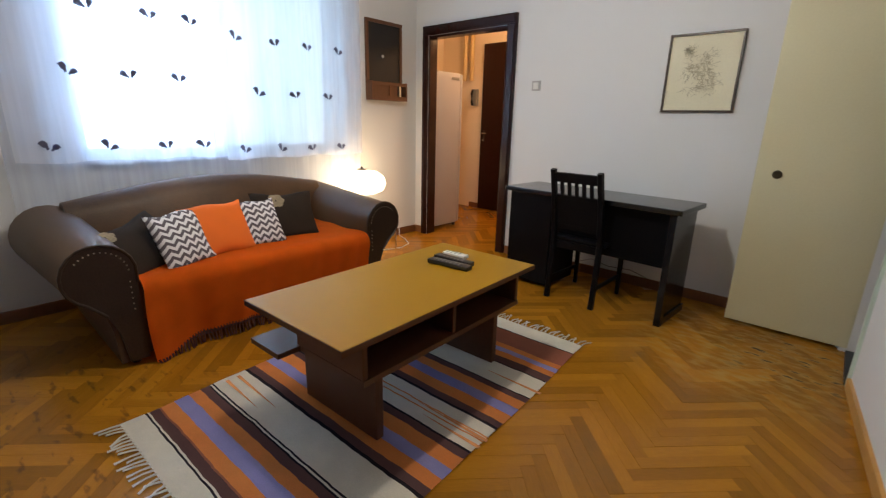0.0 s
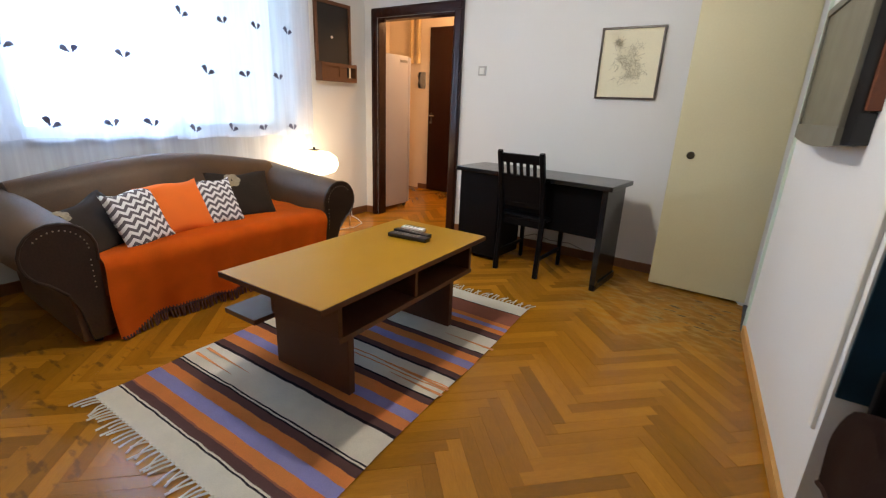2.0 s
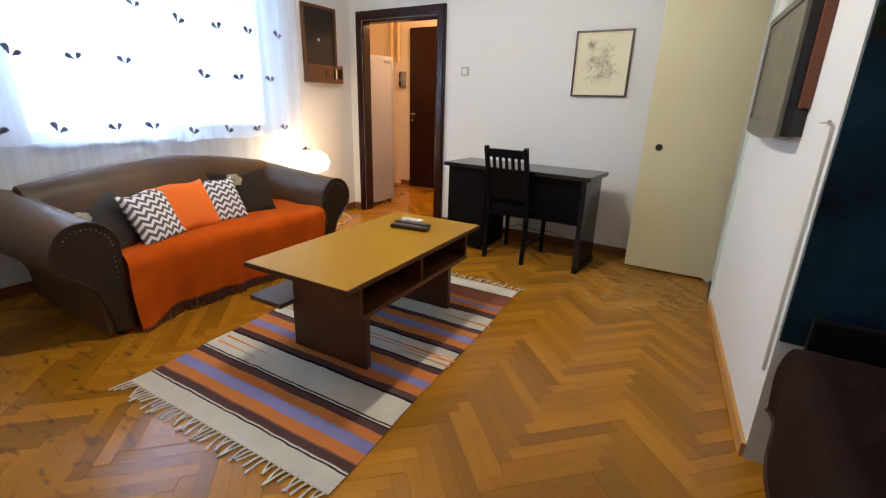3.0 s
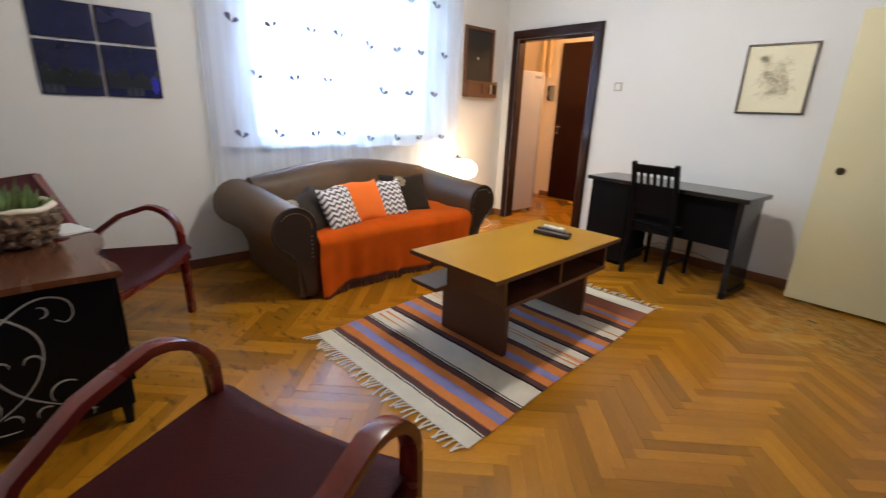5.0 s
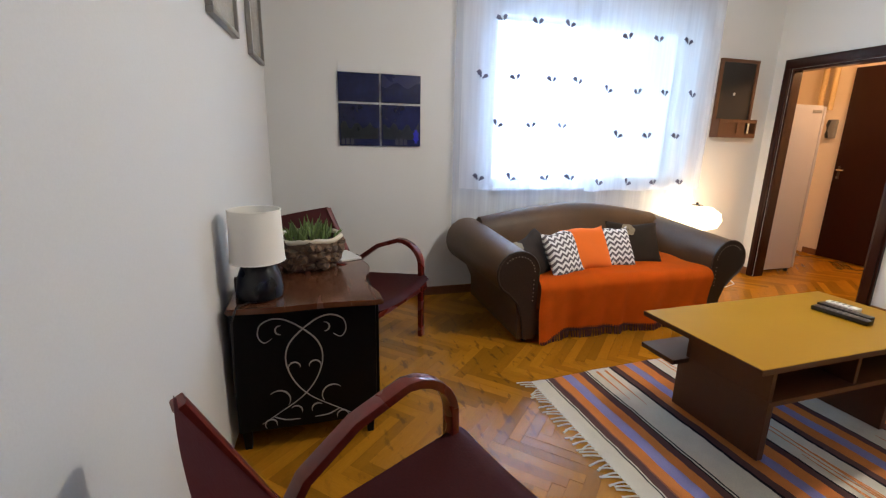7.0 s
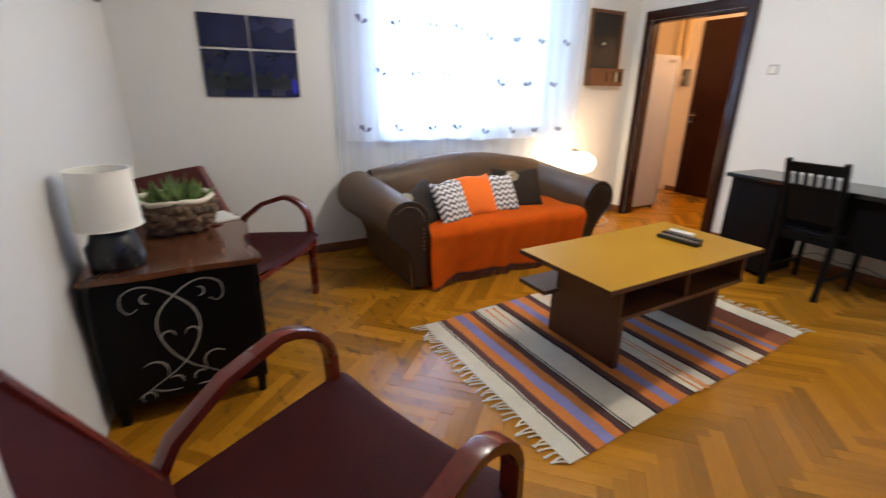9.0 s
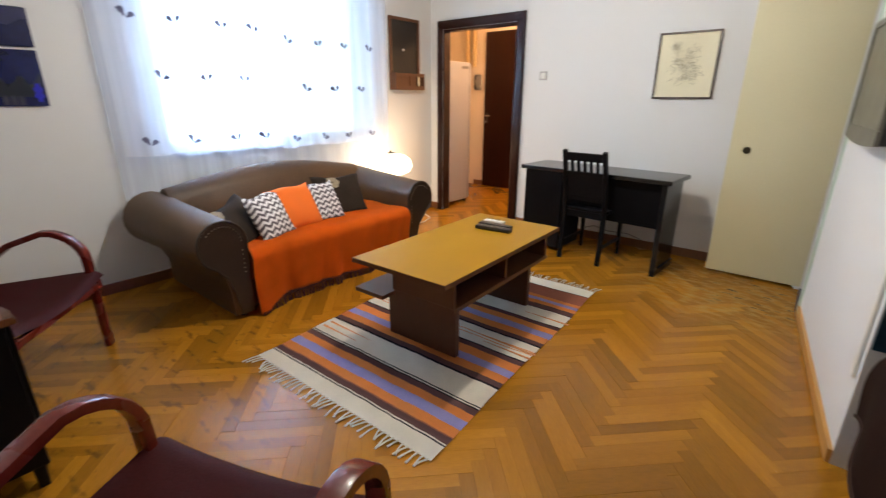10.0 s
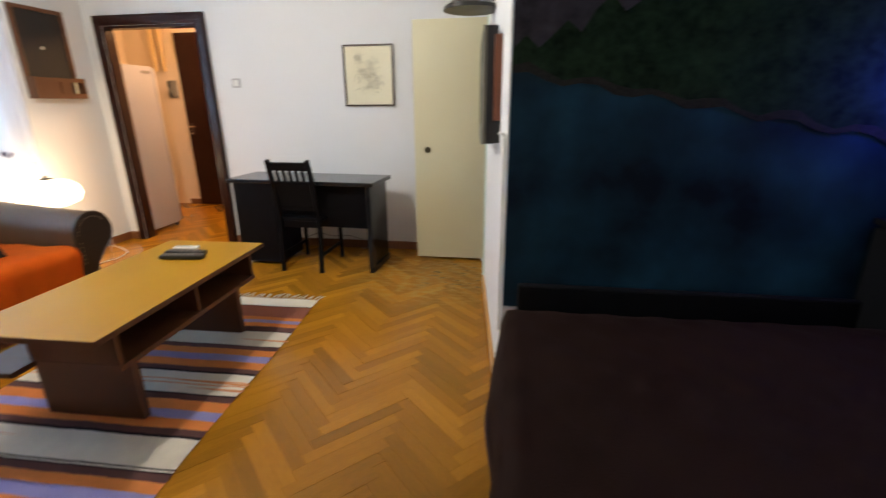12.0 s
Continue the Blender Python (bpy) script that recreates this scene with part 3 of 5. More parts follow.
def sofa():
    d = thing("sofa", pose(0, 0, 0), "brown suede camelback sofa with rolled leather arms and nailheads", "sofa")
    bm = bm_new()
    box(bm, SOFA_B + 0.04, SOFA_F - 0.06, SL - 0.06, SR + 0.06, 0.03, 0.30, 0.015)
    part("base", bm, LEATHER, d)
    bm = bm_new()
    sheet = []
    for i in range(41):
        y = SL - 0.115 + (SR - SL + 0.23) * i / 40
        zt = back_top(y)
        bow = 0.03 * math.cos((i / 40 - 0.5) * math.pi)
        prof = [(0.40 + bow, 0.30), (0.385 + bow, 0.45), (0.35 + bow, zt - 0.10), (0.335, zt - 0.045), (0.295, zt - 0.008), (0.245, zt), (0.20, zt - 0.015), (0.165, zt - 0.055), (0.15, zt - 0.12), (0.15, 0.04), (0.38, 0.04)]
        sheet.append([bm.verts.new((x, y, z)) for x, z in prof])
    for a, b in zip(sheet, sheet[1:]):
        for k in range(len(a)):
            q = (k + 1) % len(a)
            bm.faces.new((a[k], a[q], b[q], b[k]))
    bm.faces.new(sheet[0])
    bm.faces.new(sheet[-1])
    part("backrest", bm, SUEDE, d, "brown suede camelback", True)
    bm = bm_new()
    sheet_grid(bm, lambda u, v: (0.38 + u * (SOFA_F - 0.40), SL + v * (SR - SL), 0.24 + 0.185 * (1 - min(1.0, max(0.0, (u - 0.90) / 0.10)) ** 2) ** 0.5 + 0.010 * math.sin(v * math.pi)), 40, 20)
    part("seat_cushion", bm, SUEDE, d, smooth=True)
    for side, yi in ((-1, SL), (1, SR)):
        bm = bm_new()
        rings = []
        for i in range(13):
            u = i / 12
            x = SOFA_B + (SOFA_F - 0.03 - SOFA_B) * u
            zr = 0.520 - 0.025 * u                # height of the roll's middle
            r = 0.178 - 0.033 * u
            prof = [(0.0, 0.03), (0.0, zr - 0.06)] + [(r + r * math.cos(radians(a)), zr + r * math.sin(radians(a))) for a in range(170, -66, -18)] + [(r + 0.005, zr - 0.200), (0.130, 0.20), (0.120, 0.03)]
            rings.append([bm.verts.new((x, yi + side * o, z)) for o, z in prof])
        for a, b in zip(rings, rings[1:]):
            for k in range(len(a)):
                q = (k + 1) % len(a)
                bm.faces.new((a[k], a[q], b[q], b[k]))
        bm.faces.new(rings[0])
        bm.faces.new(rings[-1])
        part("arm", bm, SUEDE, d, "brown suede rolled arm", True)
        # leather facing with a padded rim
        zr, r = 0.495, 0.145
        prof = [(0.004, 0.035), (0.004, zr - 0.06)] + [(0.145 + r * math.cos(radians(a)), zr + r * math.sin(radians(a))) for a in range(170, -66, -18)] + [(0.145, zr - 0.20), (0.110, 0.20), (0.085, 0.035)]
        bm = bm_new()
        prism(bm, [(yi + side * o, z) for o, z in prof], SOFA_F - 0.03, SOFA_F - 0.012, "x")
        fac = part("arm_facing", bm, LEATHER, d, "dark brown worn leather arm facing")
        bm = bm_new()
        tube(bm, [(SOFA_F - 0.015, yi + side * o, z) for o, z in prof[1:-2]], 0.016, n=8, up=(1, 0, 0))
        part("piping", bm, LEATHER, fac, smooth=True)
        bm = bm_new()
        for a in range(175, 40, -11):
            o, z = 0.145 + (r - 0.032) * math.cos(radians(a)), zr + (r - 0.032) * math.sin(radians(a))
            bmesh.ops.create_icosphere(bm, subdivisions=1, radius=0.0042, matrix=Matrix.Translation((SOFA_F - 0.010, yi + side * o, z)))
        for j in range(6):
            bmesh.ops.create_icosphere(bm, subdivisions=1, radius=0.0042, matrix=Matrix.Translation((SOFA_F - 0.010, yi + side * 0.035, zr - 0.05 - j * 0.028)))
        tagged(part("nailheads", bm, BRASS, fac, "row of nickel nailheads", True), kind="stuff")
        bm = bm_new()
        lathe(bm, [(0.02, 0), (0.025, 0.04)], 10, (SOFA_F - 0.08, yi + side * 0.05, 0))
        part("foot", bm, BLACKWOOD, d)
    for y in (SL + 0.02, SR - 0.02):
        bm = bm_new()
        lathe(bm, [(0.02, 0), (0.025, 0.05)], 10, (0.22, y, 0))
        part("foot", bm, BLACKWOOD, d)


sofa()


def throw():
    d = thing("throw_blanket", pose(0, 0, 0), "orange woven throw with rust fringe spread over the sofa seat", "blanket")
    y0, y1 = SL + 0.005, SR - 0.01

    def f(u, v):
        y = y0 + v * (y1 - y0)
        wob = 0.012 * math.sin(v * 31) + 0.009 * math.sin(v * 57 + 1)
        top = 0.438 + 0.012 * math.sin(v * math.pi)
        s = u * 1.05
        if s < 0.62:
            x, z = 0.43 + s, top + 0.004 * math.sin(s * 20 + v * 9)
        elif s < 0.72:
            a = (s - 0.62) / 0.10 * math.pi / 2
            x, z = 1.05 + 0.070 * math.sin(a) + wob * math.sin(a) * 0.3, top - 0.07 * (1 - math.cos(a))
        else:
            q = s - 0.72
            x = 1.120 + wob * (0.3 + q * 2) - 0.12 * q
            fold = 0.016 * math.sin(v * 21 + 0.6) + 0.009 * math.sin(v * 43 + q * 3)
            x += fold * q * 1.8
            z = max(0.012, top - 0.07 - q * (0.96 + 0.22 * max(0.0, 1 - v / 0.13)) + 0.010 * math.sin(v * 7) * q * 4)
            if v < 0.20:
                x += (0.20 - v) * 0.6 * q
        return (x, y + 0.006 * math.sin(s * 13), z)
    bm = bm_new()
    sheet_grid(bm, f, 56, 100)
    geo = bmesh.ops.solidify(bm, geom=bm.faces[:], thickness=0.005)
    part("cloth", bm, THROW, d, smooth=True)
    bm = bm_new()
    for i in range(84):
        v = (i + 0.5) / 84
        p = f(1.0, v)
        sw = random.uniform(-0.012, 0.012)
        tube(bm, [(p[0] - 0.002, p[1], p[2] + 0.012), (p[0] + 0.006, p[1] + sw * 0.5, max(0.012, p[2] - 0.04)), (p[0] + 0.008, p[1] + sw, max(0.008, p[2] - 0.075))], 0.010, n=5)
    tagged(part("fringe", bm, THROWD, d, "dark rust knotted fringe"), kind="stuff")


throw()


def cushion_bm(w, h, t, seed):
    bm = bm_new()
    rnd = random.Random(seed)
    ph = [rnd.uniform(0, 6) for _ in range(4)]

    def f(u, v, s):
        a, b = 2 * u - 1, 2 * v - 1
        pin = 1 - 0.07 * (1 - abs(b) ** 2) * abs(a) ** 3
        pin2 = 1 - 0.07 * (1 - abs(a) ** 2) * abs(b) ** 3
        th = t / 2 * ((1 - a * a) * (1 - b * b)) ** 0.38
        th *= 1 + 0.10 * math.sin(a * 3 + ph[0]) * math.sin(b * 3 + ph[1])
        return (s * th, a * w / 2 * pin, b * h / 2 * pin2 + 0.008 * math.sin(a * 4 + ph[2]))
    sheet_grid(bm, lambda u, v: f(u, v, 1), 18, 18)
    sheet_grid(bm, lambda u, v: f(u, v, -1), 18, 18)
    bmesh.ops.remove_doubles(bm, verts=bm.verts, dist=1e-5)
    return bm


def chevron_material():
    m = material("grey_white_chevron_cloth", (0.75, 0.74, 0.72), 0.9, vary=0.05, fine=250, bump=0.2)
    n, l = m.node_tree.nodes, m.node_tree.links
    tc, sp = n.new("ShaderNodeTexCoord"), n.new("ShaderNodeSeparateXYZ")
    l.new(tc.outputs["Object"], sp.inputs[0])

    def op(kind, a, b):
        k = n.new("ShaderNodeMath")
        k.operation = kind
        for i, q in enumerate((a, b)):
            if isinstance(q, (int, float)):
                k.inputs[i].default_value = q
            else:
                l.new(q, k.inputs[i])
        return k.outputs[0]
    tri = op("PINGPONG", op("ADD", sp.outputs[1], 5.0), 0.026)
    w = op("FRACT", op("DIVIDE", op("ADD", op("ADD", sp.outputs[2], 5.0), op("MULTIPLY", tri, 0.95)), 0.040), 0.0)
    on = op("GREATER_THAN", w, 0.5)
    mx = n.new("ShaderNodeMix")
    mx.data_type = "RGBA"
    mx.inputs[6].default_value, mx.inputs[7].default_value = (0.74, 0.72, 0.72, 1), (0.110, 0.092, 0.105, 1)
    l.new(on, mx.inputs[0])
    l.new(mx.outputs[2], n["Principled BSDF"].inputs["Base Color"])
    return m


CHEV = chevron_material()


def flower(bm, cy, cz, r, x):
    for k in range(6):
        a = k * math.pi / 3
        py, pz = cy + r * 0.55 * math.cos(a), cz + r * 0.55 * math.sin(a)
        vs = [bm.verts.new((x(py + r * 0.5 * math.cos(q * math.pi / 4), pz + r * 0.42 * math.sin(q * math.pi / 4)), py + r * 0.5 * math.cos(q * math.pi / 4), pz + r * 0.42 * math.sin(q * math.pi / 4))) for q in range(8)]
        bm.faces.new(vs)


def cushion(name, at, size, tilt, turn, roll, mat, label, seed, flowers=()):
    w, h, t = size
    d = thing(name, pose(*at) @ pose(0, 0, 0, 0, 0, turn) @ pose(0, 0, 0, 0, tilt, 0) @ pose(0, 0, 0, roll, 0, 0), label, "cushion", group="sofa cushions")
    part("cover", cushion_bm(w, h, t, seed), mat, d, smooth=True)
    for cy, cz, r in flowers:
        bm = bm_new()

        def surf(y, z):
            a, b = min(0.97, abs(2 * y / w)), min(0.97, abs(2 * z / h))
            return t / 2 * ((1 - a * a) * (1 - b * b)) ** 0.38 * 1.06 + 0.004
        flower(bm, cy, cz, r, surf)
        part("flower_print", bm, FLORAL, d, "beige flower print")


cushion("dark_cushion", (0.80, -2.86, 0.535), (0.42, 0.32, 0.13), -44, 24, 14, DARKCUSH, "charcoal cushion with beige flower print on the sofa", 1, [(0.13, -0.06, 0.05), (-0.15, 0.11, 0.045)])
cushion("chevron_cushion", (0.90, -2.695, 0.560), (0.29, 0.33, 0.12), -30, 14, 2, CHEV, "grey and white chevron cushion on the sofa", 2)
cushion("orange_cushion", (0.85, -2.475, 0.572), (0.37, 0.33, 0.12), -30, 4, 2, ORANGEC, "plain orange cushion leaning on the sofa back", 3)
cushion("chevron_cushion", (0.83, -2.225, 0.567), (0.28, 0.31, 0.11), -30, -4, 3, CHEV, "grey and white chevron cushion on the sofa", 4)
cushion("dark_cushion", (0.74, -1.99, 0.568), (0.42, 0.34, 0.12), -32, -10, -2, DARKCUSH, "charcoal cushion with beige flower print on the sofa", 5, [(-0.06, 0.09, 0.055)])


# ---- floor lamp ----
def floor_lamp():
    d = thing("floor_lamp", pose(0.27, -0.955, 0), "lit round opal lamp on a bent chrome stand beside the sofa", "lamp")
    bm = bm_new()
    lathe(bm, [(0.03, -0.105), (0.12, -0.10), (0.19, -0.07), (0.215, -0.01), (0.20, 0.05), (0.14, 0.095), (0.05, 0.11), (0.02, 0.112)], 32, (0, 0, 0.66))
    sh = part("shade", bm, GLOBE, d, "glowing opal glass shade", True)
    sh.visible_shadow = False
    bm = bm_new()
    lathe(bm, [(0.045, 0), (0.045, 0.008), (0.012, 0.012), (0.010, 0.03)], 16, (0, 0, 0.772))
    part("finial", bm, PLASTICB, d, smooth=True)
    for k in range(3):
        a = radians(40 + 120 * k)
        bm = bm_new()
        c, s = math.cos(a), math.sin(a)
        tube(bm, [(0.02 * c, 0.02 * s, 0.56), (0.02 * c, 0.02 * s, 0.43), (0.05 * c, 0.05 * s, 0.40), (0.27 * c, 0.27 * s, 0.39), (0.30 * c, 0.30 * s, 0.36), (0.305 * c, 0.305 * s, 0.0)], 0.014, n=8, up=(-s, c, 0))
        part("leg", bm, CHROME, d, smooth=True)


floor_lamp()
bm = bm_new()
tube(bm, [(0.36, -0.80, 0.006), (0.42, -0.62, 0.006), (0.36, -0.45, 0.006), (0.20, -0.35, 0.006), (0.06, -0.30, 0.006), (0.03, -0.28, 0.12)], 0.008, n=6)
solid("lamp_cable", bm, PLASTICW, "white lamp cable lying on the parquet", "cable", True)


# ---- chalkboard organiser ----
def chalkboard():
    d = thing("chalkboard", pose(0.0, -0.45, 1.39), "wooden framed chalkboard with mail box on the wall", "chalkboard")
    w, h = 0.225, 0.71
    for b in ((0.003, 0.028, -w, w, h - 0.03, h), (0.003, 0.028, -w, -w + 0.03, 0.0, h - 0.03), (0.003, 0.028, w - 0.03, w, 0.0, h - 0.03)):
        bm = bm_new()
        box(bm, *b, 0.003)
        part("frame_bar", bm, FRAMEWOOD, d)
    bm = bm_new()
    box(bm, 0.003, 0.016, -w + 0.03, w - 0.03, 0.0, h - 0.03)
    part("slate", bm, SLATE, d, "black chalk surface")
    bm = bm_new()
    box(bm, 0.028, 0.10, -w, w, 0.0, 0.012)
    box(bm, 0.092, 0.10, -w, w, 0.012, 0.040)
    box(bm, 0.092, 0.10, -w, w, 0.135, 0.165)
    box(bm, 0.080, 0.088, -w + 0.012, 0.10, 0.036, 0.150)
    for y in (-w, -0.006, w - 0.012):
        box(bm, 0.028, 0.099, y, y + 0.012, 0.012, 0.17)
    part("letter_box", bm, FRAMEWOOD, d)
    bm = bm_new()
    box(bm, 0.085, 0.09, 0.13, 0.15, 0.03, 0.15)
    part("card", bm, PAPER, d)
    bm = bm_new()
    lathe(bm, [(0.014, 0), (0.014, 0.004)], 12)
    bmesh.ops.transform(bm, matrix=Matrix.Translation((0.017, -0.02, 0.40)) @ Matrix.Rotation(radians(90), 4, "Y"), verts=bm.verts)
    part("magnet", bm, PLASTICW, d, "small white magnet")


chalkboard()

# light switch
d = thing("light_switch", pose(1.437, 0, 1.516), "white square light switch on the wall", "light switch")
bm = bm_new()
box(bm, -0.04, 0.04, -0.010, 0, -0.04, 0.04, 0.003)
part("plate", bm, SWITCHGREY, d)
bm = bm_new()
box(bm, -0.024, 0.024, -0.016, -0.009, -0.026, 0.026, 0.003)
part("rocker", bm, PLASTICW, d)


# ---- framed drawing ----
def framed_drawing():
    d = thing("framed_drawing", pose(2.685, 0, 1.31), "pencil drawing of riders in a thin dark frame", "picture")
    w, h = 0.222, 0.50
    for b in ((-w, w, -0.022, 0, h - 0.014, h), (-w, w, -0.022, 0, 0, 0.014), (-w, -w + 0.014, -0.022, 0, 0.014, h - 0.014), (w - 0.014, w, -0.022, 0, 0.014, h - 0.014)):
        bm = bm_new()
        box(bm, *b, 0.002)
        part("frame_bar", bm, DARKFRAME, d)
    bm = bm_new()
    box(bm, -w + 0.014, w - 0.014, -0.010, -0.002, 0.014, h - 0.014)
    part("paper", bm, PAPER, d, "yellowed paper")
    rnd = random.Random(5)
    bm = bm_new()

    def stroke(p, q, t):
        p, q = Vector((p[0], 0, p[1])), Vector((q[0], 0, q[1]))
        s = (q - p).cross(Vector((0, 1, 0))).normalized() * t
        y = Vector((0, -0.0112, 0))
        bm.faces.new([bm.verts.new(c + y) for c in (p - s, q - s * 0.3, q + s * 0.3, p + s)])
    for k in range(380):
        cx, cz, sx, sz = rnd.choice([(0.0, 0.24, 0.09, 0.05), (0.03, 0.33, 0.05, 0.05), (0.06, 0.20, 0.06, 0.05), (-0.06, 0.27, 0.05, 0.05), (0.0, 0.15, 0.08, 0.03), (-0.09, 0.39, 0.02, 0.025)])
        x, z = rnd.gauss(cx, sx * 0.6), rnd.gauss(cz, sz * 0.6)
        a, ln = rnd.uniform(0, 6.28), rnd.uniform(0.012, 0.05)
        stroke((x, z), (x + ln * math.cos(a), z + ln * math.sin(a)), rnd.uniform(0.0008, 0.0028))
    tagged(part("pencil_drawing", bm, INK, d), kind="stuff")


framed_drawing()


# ---- desk and chair ----
def desk():
    d = thing("desk", pose(1.60, -0.60, 0, 0, 0, -4.0), "black painted writing desk with glossy top against the wall", "desk")
    bm = bm_new()
    box(bm, 0.0, 1.285, -0.02, 0.42, 0.715, 0.748, 0.006)
    part("desktop", bm, BLACKTOP, d, "glossy black desktop")
    bm = bm_new()
    box(bm, 0.03, 0.40, 0.02, 0.40, 0.03, 0.715, 0.004)
    ped = part("pedestal", bm, BLACKWOOD, d)
    for k in range(3):
        bm = bm_new()
        box(bm, 0.045, 0.385, 0.402, 0.414, 0.06 + k * 0.215, 0.26 + k * 0.215, 0.003)
        part("drawer_front", bm, BLACKWOOD, ped)
    bm = bm_new()
    box(bm, 1.215, 1.255, 0.0, 0.41, 0.0, 0.05, 0.003)
    box(bm, 1.215, 1.255, 0.0, 0.055, 0.0, 0.715, 0.003)
    box(bm, 1.225, 1.245, 0.05, 0.40, 0.05, 0.715, 0.003)
    part("side_panel", bm, BLACKTOP, d)
    bm = bm_new()
    box(bm, 0.40, 1.222, 0.06, 0.085, 0.36, 0.714, 0.003)
    part("modesty_panel", bm, BLACKWOOD, d)


desk()


def dining_chair():
    d = thing("dining_chair", pose(2.255, -0.49, 0, 0, 0, -2), "black painted wooden chair with slatted back at the desk", "chair")
    w = 0.17
    for x in (-w, w):
        bm = bm_new()
        tube(bm, [(x, -0.23, 0), (x, -0.205, 0.25), (x, -0.20, 0.44), (x * 0.98, -0.24, 0.70), (x * 0.96, -0.30, 0.925)], 0.034, n=8, up=(1, 0, 0), square=True)
        part("back_leg", bm, BLACKWOOD, d)
        bm = bm_new()
        tube(bm, [(x, 0.20, 0), (x, 0.195, 0.42)], [0.026, 0.034], [0.026, 0.034], n=8, up=(1, 0, 0), square=True)
        part("front_leg", bm, BLACKWOOD, d)
        bm = bm_new()
        box(bm, x - 0.009, x + 0.009, -0.2, 0.19, 0.13, 0.155, 0.003)
        part("stretcher", bm, BLACKWOOD, d)
    bm = bm_new()
    box(bm, -0.20, 0.20, -0.19, 0.23, 0.425, 0.452, 0.008)
    part("seat", bm, BLACKWOOD, d)
    for y in (-0.19, 0.17):
        bm = bm_new()
        box(bm, -w, w, y, y + 0.02, 0.37, 0.425, 0.002)
        part("apron", bm, BLACKWOOD, d)
    lean = Matrix.Translation((0, -0.24, 0.70)) @ Matrix.Rotation(radians(15), 4, "X")
    for z0, z1 in ((0.15, 0.215), (0.03, 0.06), (-0.19, -0.155)):
        bm = bm_new()
        box(bm, -w + 0.01, w - 0.01, -0.010, 0.010, z0, z1, 0.004, lean)
        part("back_rail", bm, BLACKWOOD, d)
    bm = bm_new()
    box(bm, -w + 0.01, w - 0.01, -0.007, 0.007, -0.157, 0.032, 0.002, lean)
    part("back_panel", bm, BLACKWOOD, d)
    for x in (-0.105, -0.052, 0.0, 0.052, 0.105):
        bm = bm_new()
        box(bm, x - 0.012, x + 0.012, -0.007, 0.007, 0.055, 0.155, 0.002, lean)
        part("back_slat", bm, BLACKWOOD, d)


dining_chair()


# ---- coffee table ----
def coffee_table():
    d = thing("coffee_table", pose(2.165, -2.205, 0.009, 0, 0, 1.6), "oak laminate coffee table with open brown shelves on the rug", "coffee table")
    bm = bm_new()
    box(bm, -0.302, 0.302, -0.602, 0.602, 0.494, 0.518, 0.003)
    part("tabletop", bm, TABLETOP, d, "golden oak laminate tabletop")
    for b in ((-0.3045, 0.3045, -0.6045, -0.6025), (-0.3045, 0.3045, 0.6025, 0.6045), (-0.3045, -0.3025, -0.602, 0.602), (0.3025, 0.3045, -0.602, 0.602)):
        bm = bm_new()
        box(bm, *b, 0.494, 0.5165, 0.0005)
        part("edge_band", bm, TABLEWOOD, d, "dark brown edge band")
    bm = bm_new()
    prism(bm, [(-0.30, -0.595), (-0.10, -0.595), (-0.10, -0.50), (0.28, -0.50), (0.28, 0.50), (-0.10, 0.50), (-0.10, 0.595), (-0.30, 0.595)], 0.330, 0.352, "z")
    part("shelf", bm, TABLEWOOD, d)
    for y in (-0.488, 0.488):
        bm = bm_new()
        box(bm, -0.10, 0.275, y - 0.011, y + 0.011, 0.352, 0.494, 0.002)
        part("end_panel", bm, TABLEWOOD, d)
    bm = bm_new()
    box(bm, -0.12, -0.10, -0.499, 0.499, 0.352, 0.494, 0.002)
    part("back_panel", bm, TABLEWOOD, d)
    bm = bm_new()
    box(bm, -0.10, 0.27, -0.01, 0.01, 0.352, 0.494, 0.002)
    part("divider", bm, TABLEWOOD, d)
    for y in (-0.36, 0.43):
        bm = bm_new()
        box(bm, -0.27, 0.20, y - 0.018, y + 0.018, 0, 0.330, 0.003)
        part("leg_panel", bm, TABLEWOOD, d)


coffee_table()


def remote(at, turn, w, l, h, mat, label, keys):
    d = thing("remote_control", pose(*at, 0, 0, turn), label, "remote control", group="remotes on the coffee table")
    bm = bm_new()
    box(bm, -l / 2, l / 2, -w / 2, w / 2, 0, h, 0.005)
    part("body", bm, mat, d, smooth=True)
    for i in range(keys):
        for j in range(3):
            bm = bm_new()
            box(bm, -l * 0.36 + i * l * 0.7 / keys, -l * 0.36 + i * l * 0.7 / keys + 0.009, -w * 0.3 + j * w * 0.25, -w * 0.3 + j * w * 0.25 + 0.007, h - 0.001, h + 0.002)
            part("key", bm, GREYPL, d)


remote((2.165, -1.925, 0.5285), 7, 0.050, 0.235, 0.022, PLASTICB, "black remote control lying on the coffee table", 7)
remote((2.140, -1.862, 0.5285), 2, 0.048, 0.225, 0.024, PLASTICB, "black remote control lying on the coffee table", 7)
remote((2.078, -1.775, 0.5285), 5, 0.045, 0.14, 0.018, PLASTICW, "white remote control lying on the coffee table", 4)


